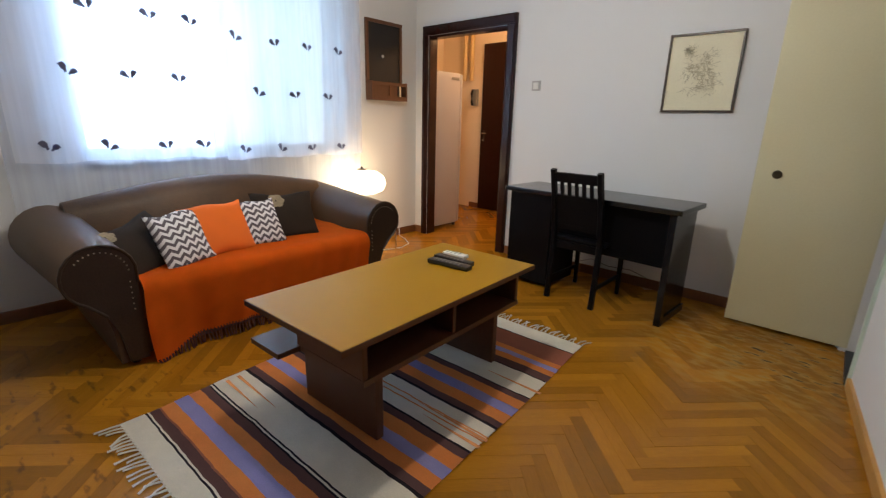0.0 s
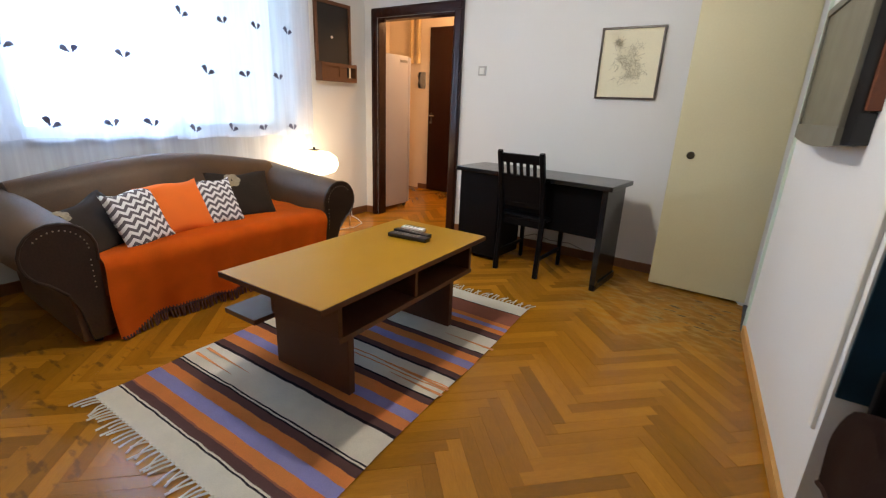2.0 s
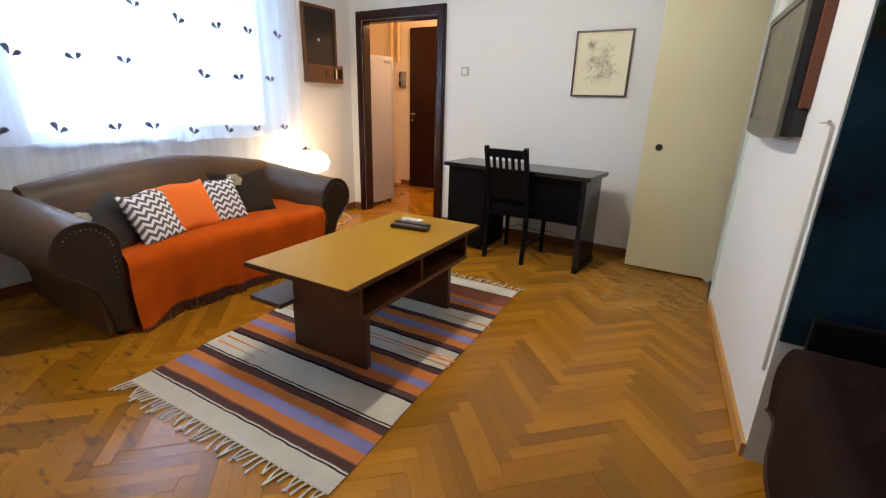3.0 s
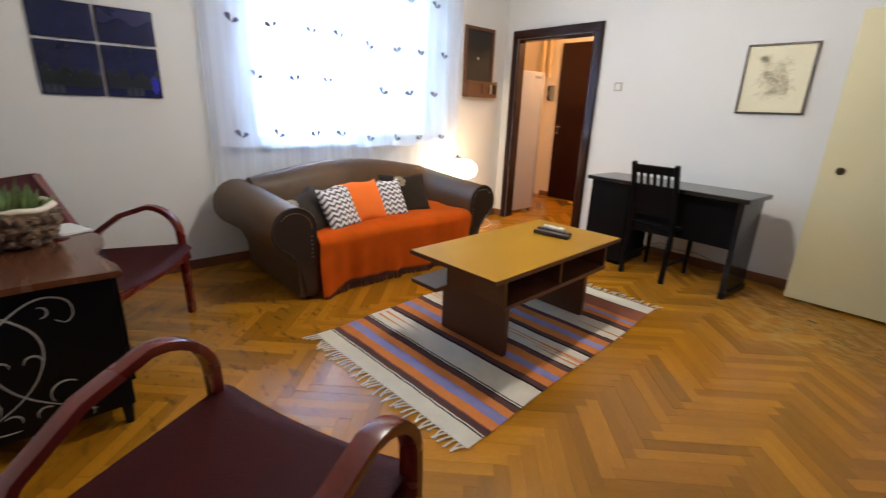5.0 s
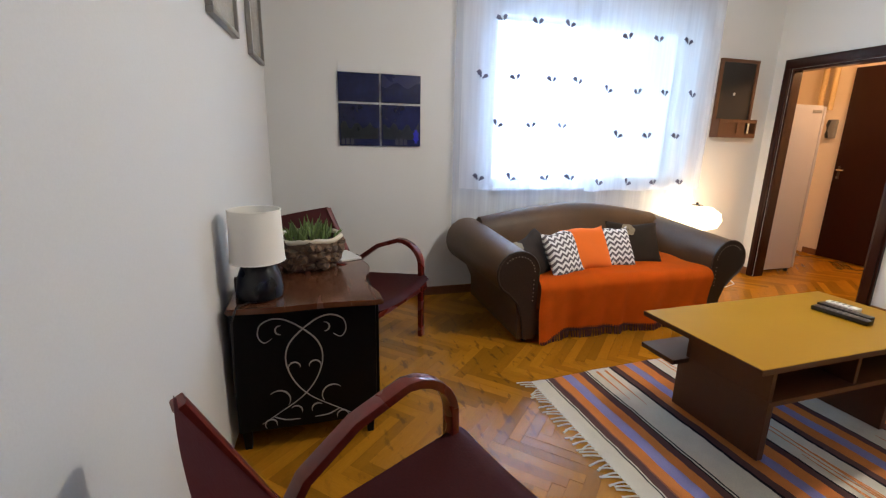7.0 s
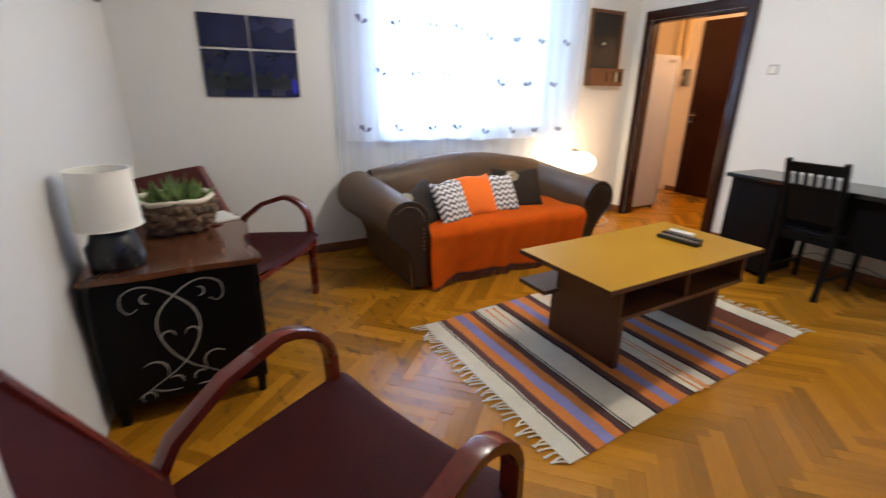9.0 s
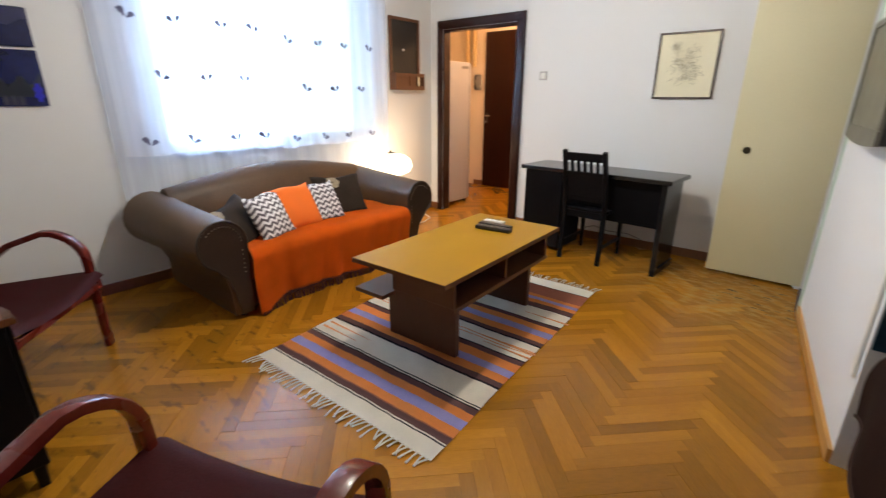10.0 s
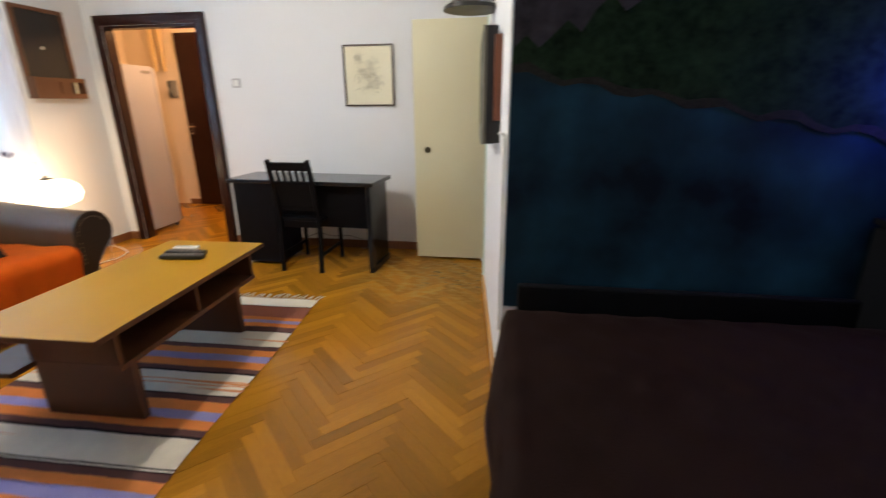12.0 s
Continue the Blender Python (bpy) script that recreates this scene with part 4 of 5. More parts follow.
# ---- rug ----
def rug():
    L0, L1 = -0.965, 0.965
    m = material("striped_kilim", (0.6, 0.55, 0.45), 0.95, vary=0.10, scale=10, fine=220, bump=0.5, spec=0.1)
    n, l = m.node_tree.nodes, m.node_tree.links
    tc, sp, rg, rp = n.new("ShaderNodeTexCoord"), n.new("ShaderNodeSeparateXYZ"), n.new("ShaderNodeMapRange"), n.new("ShaderNodeValToRGB")
    l.new(tc.outputs["Object"], sp.inputs[0])
    ns, ad, sc = n.new("ShaderNodeTexNoise"), n.new("ShaderNodeMath"), n.new("ShaderNodeMath")
    ns.inputs["Scale"].default_value = 14
    l.new(tc.outputs["Object"], ns.inputs[0])
    sc.operation = "MULTIPLY_ADD"
    l.new(ns.outputs[0], sc.inputs[0])
    sc.inputs[1].default_value = 0.012
    l.new(sp.outputs[1], sc.inputs[2])
    rg.inputs["From Min"].default_value, rg.inputs["From Max"].default_value = L0 + 0.006, L1 + 0.006
    l.new(sc.outputs[0], rg.inputs[0])
    l.new(rg.outputs[0], rp.inputs[0])
    cream, brown, orange, lilac, black, red = (0.82, 0.77, 0.67), (0.160, 0.082, 0.078), (0.76, 0.29, 0.085), (0.36, 0.34, 0.62), (0.030, 0.024, 0.030), (0.40, 0.15, 0.095)
    seq = [(0.078, cream), (0.005, black), (0.006, cream), (0.034, brown), (0.005, red), (0.052, orange), (0.050, lilac), (0.050, orange), (0.034, brown), (0.006, black), (0.004, cream), (0.006, black),
           (0.140, cream), (0.006, black), (0.004, cream), (0.006, black), (0.034, brown), (0.056, orange), (0.052, lilac), (0.056, orange), (0.034, brown), (0.006, black), (0.004, cream), (0.006, black),
           (0.060, cream), (0.006, orange), (0.020, cream), (0.006, orange), (0.055, cream), (0.006, black), (0.004, cream), (0.006, black), (0.034, brown), (0.056, orange), (0.052, lilac), (0.056, orange), (0.034, brown), (0.006, black),
           (0.150, cream), (0.006, black), (0.050, brown), (0.045, orange), (0.030, lilac), (0.045, orange), (0.130, red), (0.005, black), (0.120, cream)]
    tot, at = sum(a for a, _ in seq), 0.0
    # a ramp holds 32 stops, so two ramps share the length
    half = 24
    ramps = [rp, n.new("ShaderNodeValToRGB")]
    l.new(rg.outputs[0], ramps[1].inputs[0])
    first = [0.0, 0.0]
    for i, (a, c) in enumerate(seq):
        r = ramps[0] if i < half else ramps[1]
        r.color_ramp.interpolation = "CONSTANT"
        k = i if i < half else i - half
        pos = at / tot
        if k == 0:
            r.color_ramp.elements[0].position, r.color_ramp.elements[0].color = pos, (*c, 1)
            first[0 if i < half else 1] = pos
        elif k == 1:
            r.color_ramp.elements[1].position, r.color_ramp.elements[1].color = pos, (*c, 1)
        else:
            r.color_ramp.elements.new(pos).color = (*c, 1)
        at += a
    gt, mx = n.new("ShaderNodeMath"), n.new("ShaderNodeMix")
    gt.operation = "GREATER_THAN"
    l.new(rg.outputs[0], gt.inputs[0])
    gt.inputs[1].default_value = first[1]
    mx.data_type = "RGBA"
    l.new(gt.outputs[0], mx.inputs[0])
    l.new(ramps[0].outputs[0], mx.inputs[6])
    l.new(ramps[1].outputs[0], mx.inputs[7])
    hsv = [k for k in n if k.bl_idname == "ShaderNodeHueSaturation"][0]
    l.new(mx.outputs[2], hsv.inputs["Color"])
    d = thing("rug", pose(2.081, -2.245, 0, 0, 0, 1.4), "striped woven kilim rug with cream fringe", "rug")
    bm = bm_new()

    def f(u, v):
        a, b = u * 2 - 1, v * 2 - 1
        return (a * 0.596 - 0.034 * b + 0.006 * math.sin(b * 5), b * L1, 0.007 + 0.0015 * math.sin(a * 9 + b * 14) + 0.001 * math.sin(b * 31))
    sheet_grid(bm, f, 24, 60)
    bmesh.ops.solidify(bm, geom=bm.faces[:], thickness=0.005)
    part("weave", bm, m, d, smooth=True)
    rnd = random.Random(8)
    for s, yend in ((-1, L0), (1, L1)):
        bm = bm_new()
        for i in range(46):
            x = -0.585 + 1.17 * i / 45 - s * 0.034
            w1, ln = rnd.uniform(-0.03, 0.03), rnd.uniform(0.045, 0.085)
            pts = [(x, yend - s * 0.004, 0.006), (x + w1 * 0.3, yend + s * ln * 0.4, 0.010), (x + w1, yend + s * ln, 0.005)]
            tube(bm, pts, [0.012, 0.007, 0.012], [0.008, 0.006, 0.006], n=5)
        tagged(part("fringe", bm, material("cream_fringe", (0.58, 0.53, 0.43), 0.95), d, "cream knotted fringe", True), kind="stuff")


rug()
for k, (x0, y0, ln) in enumerate(((1.54, -2.80, 0.30), (1.54, -2.745, 0.36), (2.69, -2.34, -0.30), (2.69, -2.29, -0.38), (1.54, -1.91, 0.28), (2.68, -1.86, -0.30))):
    bm = bm_new()
    prism(bm, [(x0, y0), (x0 + ln, y0 + 0.006), (x0, y0 + 0.016)], 0.0085, 0.0105, "z")
    ob = part("flame_stripe", bm, material("orange_weft", (0.66, 0.27, 0.10), 0.95), bpy.data.objects["rug"], "thin orange flame stripe")
    ob.matrix_parent_inverse = bpy.data.objects["rug"].matrix_basis.inverted()
bm = bm_new()
tube(bm, [(1.98, -0.028, 0.09), (2.10, -0.03, 0.14), (2.25, -0.03, 0.11), (2.42, -0.03, 0.12), (2.55, -0.03, 0.085)], 0.008, n=6)
solid("desk_cable", bm, GREYPL, "grey cable hanging along the wall behind the desk", "cable", True)


# ---- armchairs ----
def armchair(m, label):
    d = thing("armchair", m, label, "armchair", group="bentwood armchairs")
    hw = 0.338
    for x in (-hw, hw):
        bm = bm_new()
        pts = [(x, -0.30, 0.40), (x, -0.24, 0.50), (x, -0.10, 0.60), (x, 0.06, 0.655)]
        pts += [(x, 0.06 + 0.17 * math.sin(radians(a)), 0.50 + 0.157 * math.cos(radians(a))) for a in range(15, 95, 13)]
        pts += [(x, 0.232, 0.42), (x, 0.232, 0.25), (x, 0.235, 0.0)]
        tube(bm, pts, 0.030, 0.052, n=10, up=(1, 0, 0), square=True)
        part("arm_and_front_leg", bm, CHAIRWOOD, d, smooth=True)
        bm = bm_new()
        tube(bm, [(x * 0.9, -0.28, 0.0), (x * 0.9, -0.24, 0.25), (x * 0.9, -0.30, 0.45), (x * 0.86, -0.485, 0.83)], 0.028, 0.045, n=8, up=(1, 0, 0), square=True)
        part("back_leg", bm, CHAIRWOOD, d, smooth=True)
        bm = bm_new()
        tube(bm, [(x * 0.93, -0.26, 0.33), (x * 0.93, 0.28, 0.375)], 0.024, 0.045, n=8, square=True)
        part("seat_rail", bm, CHAIRWOOD, d, smooth=True)
    for y, z in ((-0.24, 0.24), (0.27, 0.37)):
        bm = bm_new()
        tube(bm, [(-hw * 0.92, y, z), (hw * 0.92, y, z)], 0.024, 0.035, n=8, square=True)
        part("cross_rail", bm, CHAIRWOOD, d)
    bm = bm_new()

    def seat(u, v):
        a = 2 * u - 1
        return (a * (hw - 0.022 + 0.02 * v), -0.27 + 0.56 * v, 0.395 + 0.05 * v - 0.035 * (1 - a * a) * (math.sin(min(1, v * 1.1) * math.pi) if v < 0.5 else 1.0) - (0.03 * ((v - 0.92) / 0.08) ** 2 if v > 0.92 else 0))
    sheet_grid(bm, seat, 14, 24)
    bmesh.ops.solidify(bm, geom=bm.faces[:], thickness=0.022)
    part("seat_sling", bm, BURGUNDY, d, "burgundy leather sling seat", True)
    bm = bm_new()

    def back(u, v):
        a = 2 * u - 1
        z = 0.42 + 0.42 * v
        y = -0.265 - 0.225 * v - 0.035 * (1 - a * a) * (1 - v * 0.5)
        return (a * (hw - 0.015 - 0.02 * v), y, z)
    sheet_grid(bm, back, 14, 20)
    bmesh.ops.solidify(bm, geom=bm.faces[:], thickness=0.022)
    part("back_sling", bm, BURGUNDY, d, "burgundy leather back", True)


armchair(pose(2.815, -4.055, 0, 0, 0, 22), "bentwood armchair with burgundy leather sling beside the cabinet")
armchair(pose(0.90, -4.080, 0, 0, 0, -40), "bentwood armchair with burgundy leather sling in the corner")


# ---- painted cabinet ----
def scroll(bm, pts, t0=0.006, x=0.0):
    n = 56
    pp = []
    for i in range(n + 1):
        t = i / n * (len(pts) - 1)
        k = min(int(t), len(pts) - 2)
        f = t - k
        p = [pts[max(0, k - 1)], pts[k], pts[k + 1], pts[min(len(pts) - 1, k + 2)]]
        q = [0.5 * ((2 * p[1][j]) + (-p[0][j] + p[2][j]) * f + (2 * p[0][j] - 5 * p[1][j] + 4 * p[2][j] - p[3][j]) * f * f + (-p[0][j] + 3 * p[1][j] - 3 * p[2][j] + p[3][j]) * f ** 3) for j in (0, 1)]
        pp.append((x, q[0], q[1]))
    w = [t0 * (0.5 + 1.2 * math.sin(math.pi * i / n)) for i in range(n + 1)]
    tube(bm, pp, w, [0.004] * (n + 1), n=6, up=(1, 0, 0))


def cabinet():
    y0, y1, x0, x1, h = -4.700, -4.115, 1.04, 1.77, 0.66
    d = thing("sideboard", pose(0, 0, 0), "old black sideboard with mahogany top and silver scroll painting", "sideboard")
    bm = bm_new()
    box(bm, x0, x1, y0, y1, 0.090, h - 0.025, 0.006)
    body = part("body", bm, BLACKWOOD, d, "black painted cabinet body")
    bm = bm_new()
    out = [(x0 - 0.03, y0 - 0.004), (x1 + 0.025, y0 - 0.004)]
    out += [(x1 + 0.025 + 0.006 * math.sin(i * 0.8), y0 + (y1 + 0.03 - y0) * (0.1 + 0.9 * i / 10)) for i in range(11)]
    out += [(x1 - (x1 - x0) * (i / 16) , y1 + 0.03 + 0.022 * math.cos(i / 16 * 2 * math.pi * 1.5) - 0.022) for i in range(1, 17)]
    out += [(x0 - 0.03, y1 + 0.0)]
    prism(bm, out, h - 0.024, h, "z")
    bmesh.ops.bevel(bm, geom=[e for e in bm.edges if abs(e.verts[0].co.z - e.verts[1].co.z) < 1e-5], offset=0.005, segments=2, affect="EDGES")
    part("top", bm, MAHOG, d, "polished mahogany top")
    for x, y in ((x0 + 0.03, y0 + 0.03), (x1 - 0.03, y0 + 0.03), (x0 + 0.03, y1 - 0.03), (x1 - 0.03, y1 - 0.03)):
        bm = bm_new()
        tube(bm, [(x, y, 0.0), (x, y, 0.15)], [0.030, 0.045], [0.030, 0.045], n=8, up=(1, 0, 0), square=True)
        part("leg", bm, BLACKWOOD, d)
    for k in range(2):
        bm = bm_new()
        xa = x0 + 0.02 + k * (x1 - x0 - 0.04) / 2
        box(bm, xa, xa + (x1 - x0 - 0.05) / 2, y1, y1 + 0.016, 0.18, h - 0.04, 0.004)
        dr = part("door", bm, BLACKWOOD, body)
    # silver scrollwork on the end panel
    cy = (y0 + y1) / 2 - 0.012
    z0 = 0.125
    for s in (-1, 1):
        bm = bm_new()
        g = [(0.14, 0.36), (0.175, 0.345), (0.20, 0.375), (0.185, 0.42), (0.12, 0.44), (0.04, 0.415), (-0.06, 0.34), (-0.085, 0.26), (-0.05, 0.17), (0.02, 0.10), (0.12, 0.045), (0.21, 0.0)]
        scroll(bm, [(cy + s * 0.88 * a, z0 + 1.08 * b) for a, b in g], 0.0042, x1 + 0.002)
        part("silver_scroll", bm, SILVER, body)
        for oy, oz, r, a0, a1 in ((0.088, 0.548, 0.020, 100, -95), (0.042, 0.374, 0.024, -25, 185), (0.112, 0.228, 0.046, 215, 45), (0.046, 0.166, 0.026, 200, 45), (0.150, 0.118, 0.024, 200, -40)):
            bm = bm_new()
            pts = [(x1 + 0.002, cy + s * (oy + r * math.cos(radians(a0 + (a1 - a0) * i / 16))), oz + r * math.sin(radians(a0 + (a1 - a0) * i / 16))) for i in range(17)]
            tube(bm, pts, [0.0015 + 0.006 * math.sin(math.pi * i / 16) for i in range(17)], [0.004] * 17, n=6, up=(1, 0, 0))
            part("silver_scroll", bm, SILVER, body)
        bm = bm_new()
        scroll(bm, [(cy + s * 0.03, 0.128), (cy + s * 0.09, 0.132), (cy + s * 0.14, 0.155)], 0.0036, x1 + 0.002)
        part("silver_scroll", bm, SILVER, body)


cabinet()
CT = 0.66


def table_lamp():
    d = thing("table_lamp", pose(1.655, -4.585, CT), "table lamp with white drum shade and dark ceramic base", "table lamp")
    bm = bm_new()
    lathe(bm, [(0.080, 0), (0.090, 0.006), (0.094, 0.04), (0.087, 0.09), (0.070, 0.135), (0.048, 0.172), (0.012, 0.176)], 28)
    part("base", bm, CERAMIC, d, smooth=True)
    bm = bm_new()
    lathe(bm, [(0.009, 0.164), (0.009, 0.22)], 10)
    part("stem", bm, CHROME, d)
    bm = bm_new()
    lathe(bm, [(0.108, 0.160), (0.101, 0.372), (0.098, 0.372), (0.105, 0.161)], 36)
    part("shade", bm, SHADEW, d, "white fabric drum shade", True)
    for z, r in ((0.161, 0.1085), (0.371, 0.1015)):
        bm = bm_new()
        tube(bm, [(r * math.cos(a * math.pi / 18), r * math.sin(a * math.pi / 18), z) for a in range(37)], 0.005, n=6)
        part("shade_ring", bm, SHADEW, d)


table_lamp()
bm = bm_new()
tube(bm, [(1.735, -4.62, CT + 0.006), (1.76, -4.64, CT + 0.006), (1.798, -4.66, CT + 0.012), (1.815, -4.68, CT - 0.05), (1.815, -4.69, 0.30)], 0.008, n=6)
solid("lamp_flex", bm, PLASTICB, "black flex of the table lamp", "cable", True)
bm = bm_new()
box(bm, -0.022, 0.022, -0.018, 0.018, 0, 0.075, 0.014)
d = solid("clothes_brush", bm, LEATHER, "small dark object beside the table lamp", "ornament", True)
d.matrix_world = pose(1.60, -4.675, CT, 0, 0, 20)


def plant_basket():
    d = thing("plant_basket", pose(1.22, -4.385, CT) @ Matrix.Scale(1.1, 4), "round pebbled basket with green succulents on the sideboard", "potted plant")
    rnd = random.Random(3)
    bm = bm_new()
    lathe(bm, [(0.08, 0.0), (0.115, 0.03), (0.142, 0.08), (0.150, 0.14), (0.142, 0.143), (0.13, 0.11)], 30)
    part("basket_wall", bm, BASKETM, d, smooth=True)
    bm = bm_new()
    for k in range(190):
        a, z = rnd.uniform(0, 6.28), rnd.uniform(0.008, 0.132)
        r = 0.085 + (0.150 - 0.085) * min(1, (z / 0.1)) ** 0.6
        bmesh.ops.create_icosphere(bm, subdivisions=1, radius=rnd.uniform(0.015, 0.028), matrix=Matrix.Translation((r * math.cos(a), r * math.sin(a), z)) @ Matrix.Diagonal((1, 1, rnd.uniform(0.7, 1.1), 1)))
    tagged(part("pebble_cover", bm, BASKETM, d, "brown and cream pebbles", True), kind="stuff")
    bm = bm_new()
    tube(bm, [(0.146 * math.cos(a * math.pi / 20), 0.146 * math.sin(a * math.pi / 20), 0.146 + 0.004 * math.sin(a)) for a in range(41)], 0.022, n=8)
    part("lining", bm, LINEN, d, "cream cloth lining", True)
    bm = bm_new()
    lathe(bm, [(0.135, 0.122), (0.10, 0.128), (0.02, 0.130)], 24)
    part("soil", bm, SOIL, d)
    bm = bm_new()
    for k in range(85):
        a, r = rnd.uniform(0, 6.28), 0.125 * math.sqrt(rnd.random())
        x, y = r * math.cos(a), r * math.sin(a)
        hgt = rnd.uniform(0.05, 0.12) * (1.25 - r / 0.2)
        lean = (rnd.uniform(-0.03, 0.03) + x * 0.25, rnd.uniform(-0.03, 0.03) + y * 0.25)
        w = rnd.uniform(0.013, 0.023)
        tube(bm, [(x, y, 0.11), (x + lean[0] * 0.5, y + lean[1] * 0.5, 0.12 + hgt * 0.6), (x + lean[0], y + lean[1], 0.12 + hgt)], [w * 0.7, w, 0.002], [w * 0.5, w * 0.6, 0.002], n=5)
    tagged(part("succulent_growth", bm, SUCC, d, "green fleshy succulent leaves", True), kind="stuff")


plant_basket()
bm = bm_new()
box(bm, -0.10, 0.10, -0.06, 0.06, 0, 0.012, 0.004)
d = solid("folded_paper", bm, PLASTICW, "folded white paper on the sideboard", "paper")
d.matrix_world = pose(1.07, -4.20, CT + 0.001, 0, 0, 20)


# ---- blue panel pictures ----
def blue_panels():
    rnd = random.Random(11)
    m = material("night_sky_print", (0.004, 0.007, 0.045), 0.22, vary=0.5, scale=5, fine=30, bump=0.0)
    bluem = material("blue_light_print", (0.012, 0.014, 0.42), 0.3, vary=0.3)
    dimblue = material("dim_blue_print", (0.004, 0.007, 0.065), 0.3, vary=0.5, scale=8)
    tree = material("dark_trees_print", (0.004, 0.008, 0.008), 0.3, vary=0.6, scale=20)
    house = material("pale_houses_print", (0.025, 0.026, 0.045), 0.4, vary=0.5, scale=30)
    for iy, y0 in enumerate((-4.148, -3.828)):
        for iz, z0 in enumerate((1.258, 1.580)):
            if iz == 1:
                z1 = 1.785
            else:
                z1 = 1.564
            d = thing("wall_panel_picture", pose(0.0, y0, z0), "square glossy night scene print, one of four", "picture", group="four panel night picture")
            hh, ww = z1 - z0, 0.305
            bm = bm_new()
            box(bm, 0.003, 0.018, 0, ww, 0, hh, 0.002)
            part("panel", bm, m, d)
            if iz == 0:
                bm = bm_new()
                pts = [(0.01, 0.05)] + [(0.01 + (ww - 0.02) * i / 14, 0.15 + 0.03 * math.sin(i * 1.3 + iy * 2) + rnd.uniform(-0.015, 0.015)) for i in range(15)] + [(ww - 0.01, 0.05)]
                prism(bm, pts, 0.0185, 0.0195, "x")
                part("tree_print", bm, tree, d)
                for k in range(3):
                    bm = bm_new()
                    yy = 0.015 + k * 0.034 + iy * 0.09
                    prism(bm, [(yy, 0.008), (yy + 0.026, 0.008), (yy + 0.026, 0.045 + 0.008 * (k % 2)), (yy + 0.013, 0.062), (yy, 0.05)], 0.0198, 0.0203, "x")
                    part("house_print", bm, house, d)
                if iy == 1:
                    bm = bm_new()
                    prism(bm, [(ww - 0.035 + 0.026 * math.cos(q * math.pi / 8) * (1 if q % 2 else 0.6), 0.075 + 0.060 * math.sin(q * math.pi / 8) * (1 if q % 2 else 0.8)) for q in range(16)], 0.0205, 0.021, "x")
                    part("light_print", bm, bluem, d)
            if iy == 0 or iz == 0:
                continue
            bm = bm_new()
            prism(bm, [(0.004 + (ww - 0.008) * i / 10, hh - 0.004) for i in range(11)] + [(ww - 0.004 - (ww - 0.008) * i / 10, hh * (0.62 + 0.10 * math.sin(i * 1.1 + iy))) for i in range(11)], 0.0186, 0.0192, "x")
            part("cloud_print", bm, dimblue, d)


blue_panels()
for y0, z1 in ((-4.145, 1.89), (-3.832, 1.84)):
    bm = bm_new()
    box(bm, 0.0, 0.006, y0, y0 + 0.305, 1.788, z1, 0.001)
    solid("bare_wall_panel", bm, WALL, "blank white panel above the night picture", "panel")


# ---- frames on the south wall ----
def south_frame(x0, x1, z0, z1):
    a = math.atan(-0.045)
    d = thing("picture_frame", Matrix.Translation((x0, south_y(x0), z0)) @ Matrix.Rotation(a, 4, "Z"), "grey framed print under glass on the white wall", "picture", group="framed prints")
    w, h = x1 - x0, z1 - z0
    for b in ((0, w, 0.001, 0.03, h - 0.025, h), (0, w, 0.001, 0.03, 0, 0.025), (0, 0.025, 0.001, 0.03, 0.025, h - 0.025), (w - 0.025, w, 0.001, 0.03, 0.025, h - 0.025)):
        bm = bm_new()
        box(bm, *b, 0.003)
        part("frame_bar", bm, GREYFRAME, d)
    bm = bm_new()
    box(bm, 0.025, w - 0.025, 0.004, 0.014, 0.025, h - 0.025)
    part("print", bm, material("grey_print_glass", (0.42, 0.40, 0.37), 0.15, vary=0.25, scale=5, bump=0), d)


south_frame(0.14, 0.60, 1.775, 2.35)
south_frame(0.98, 1.50, 1.785, 2.35)


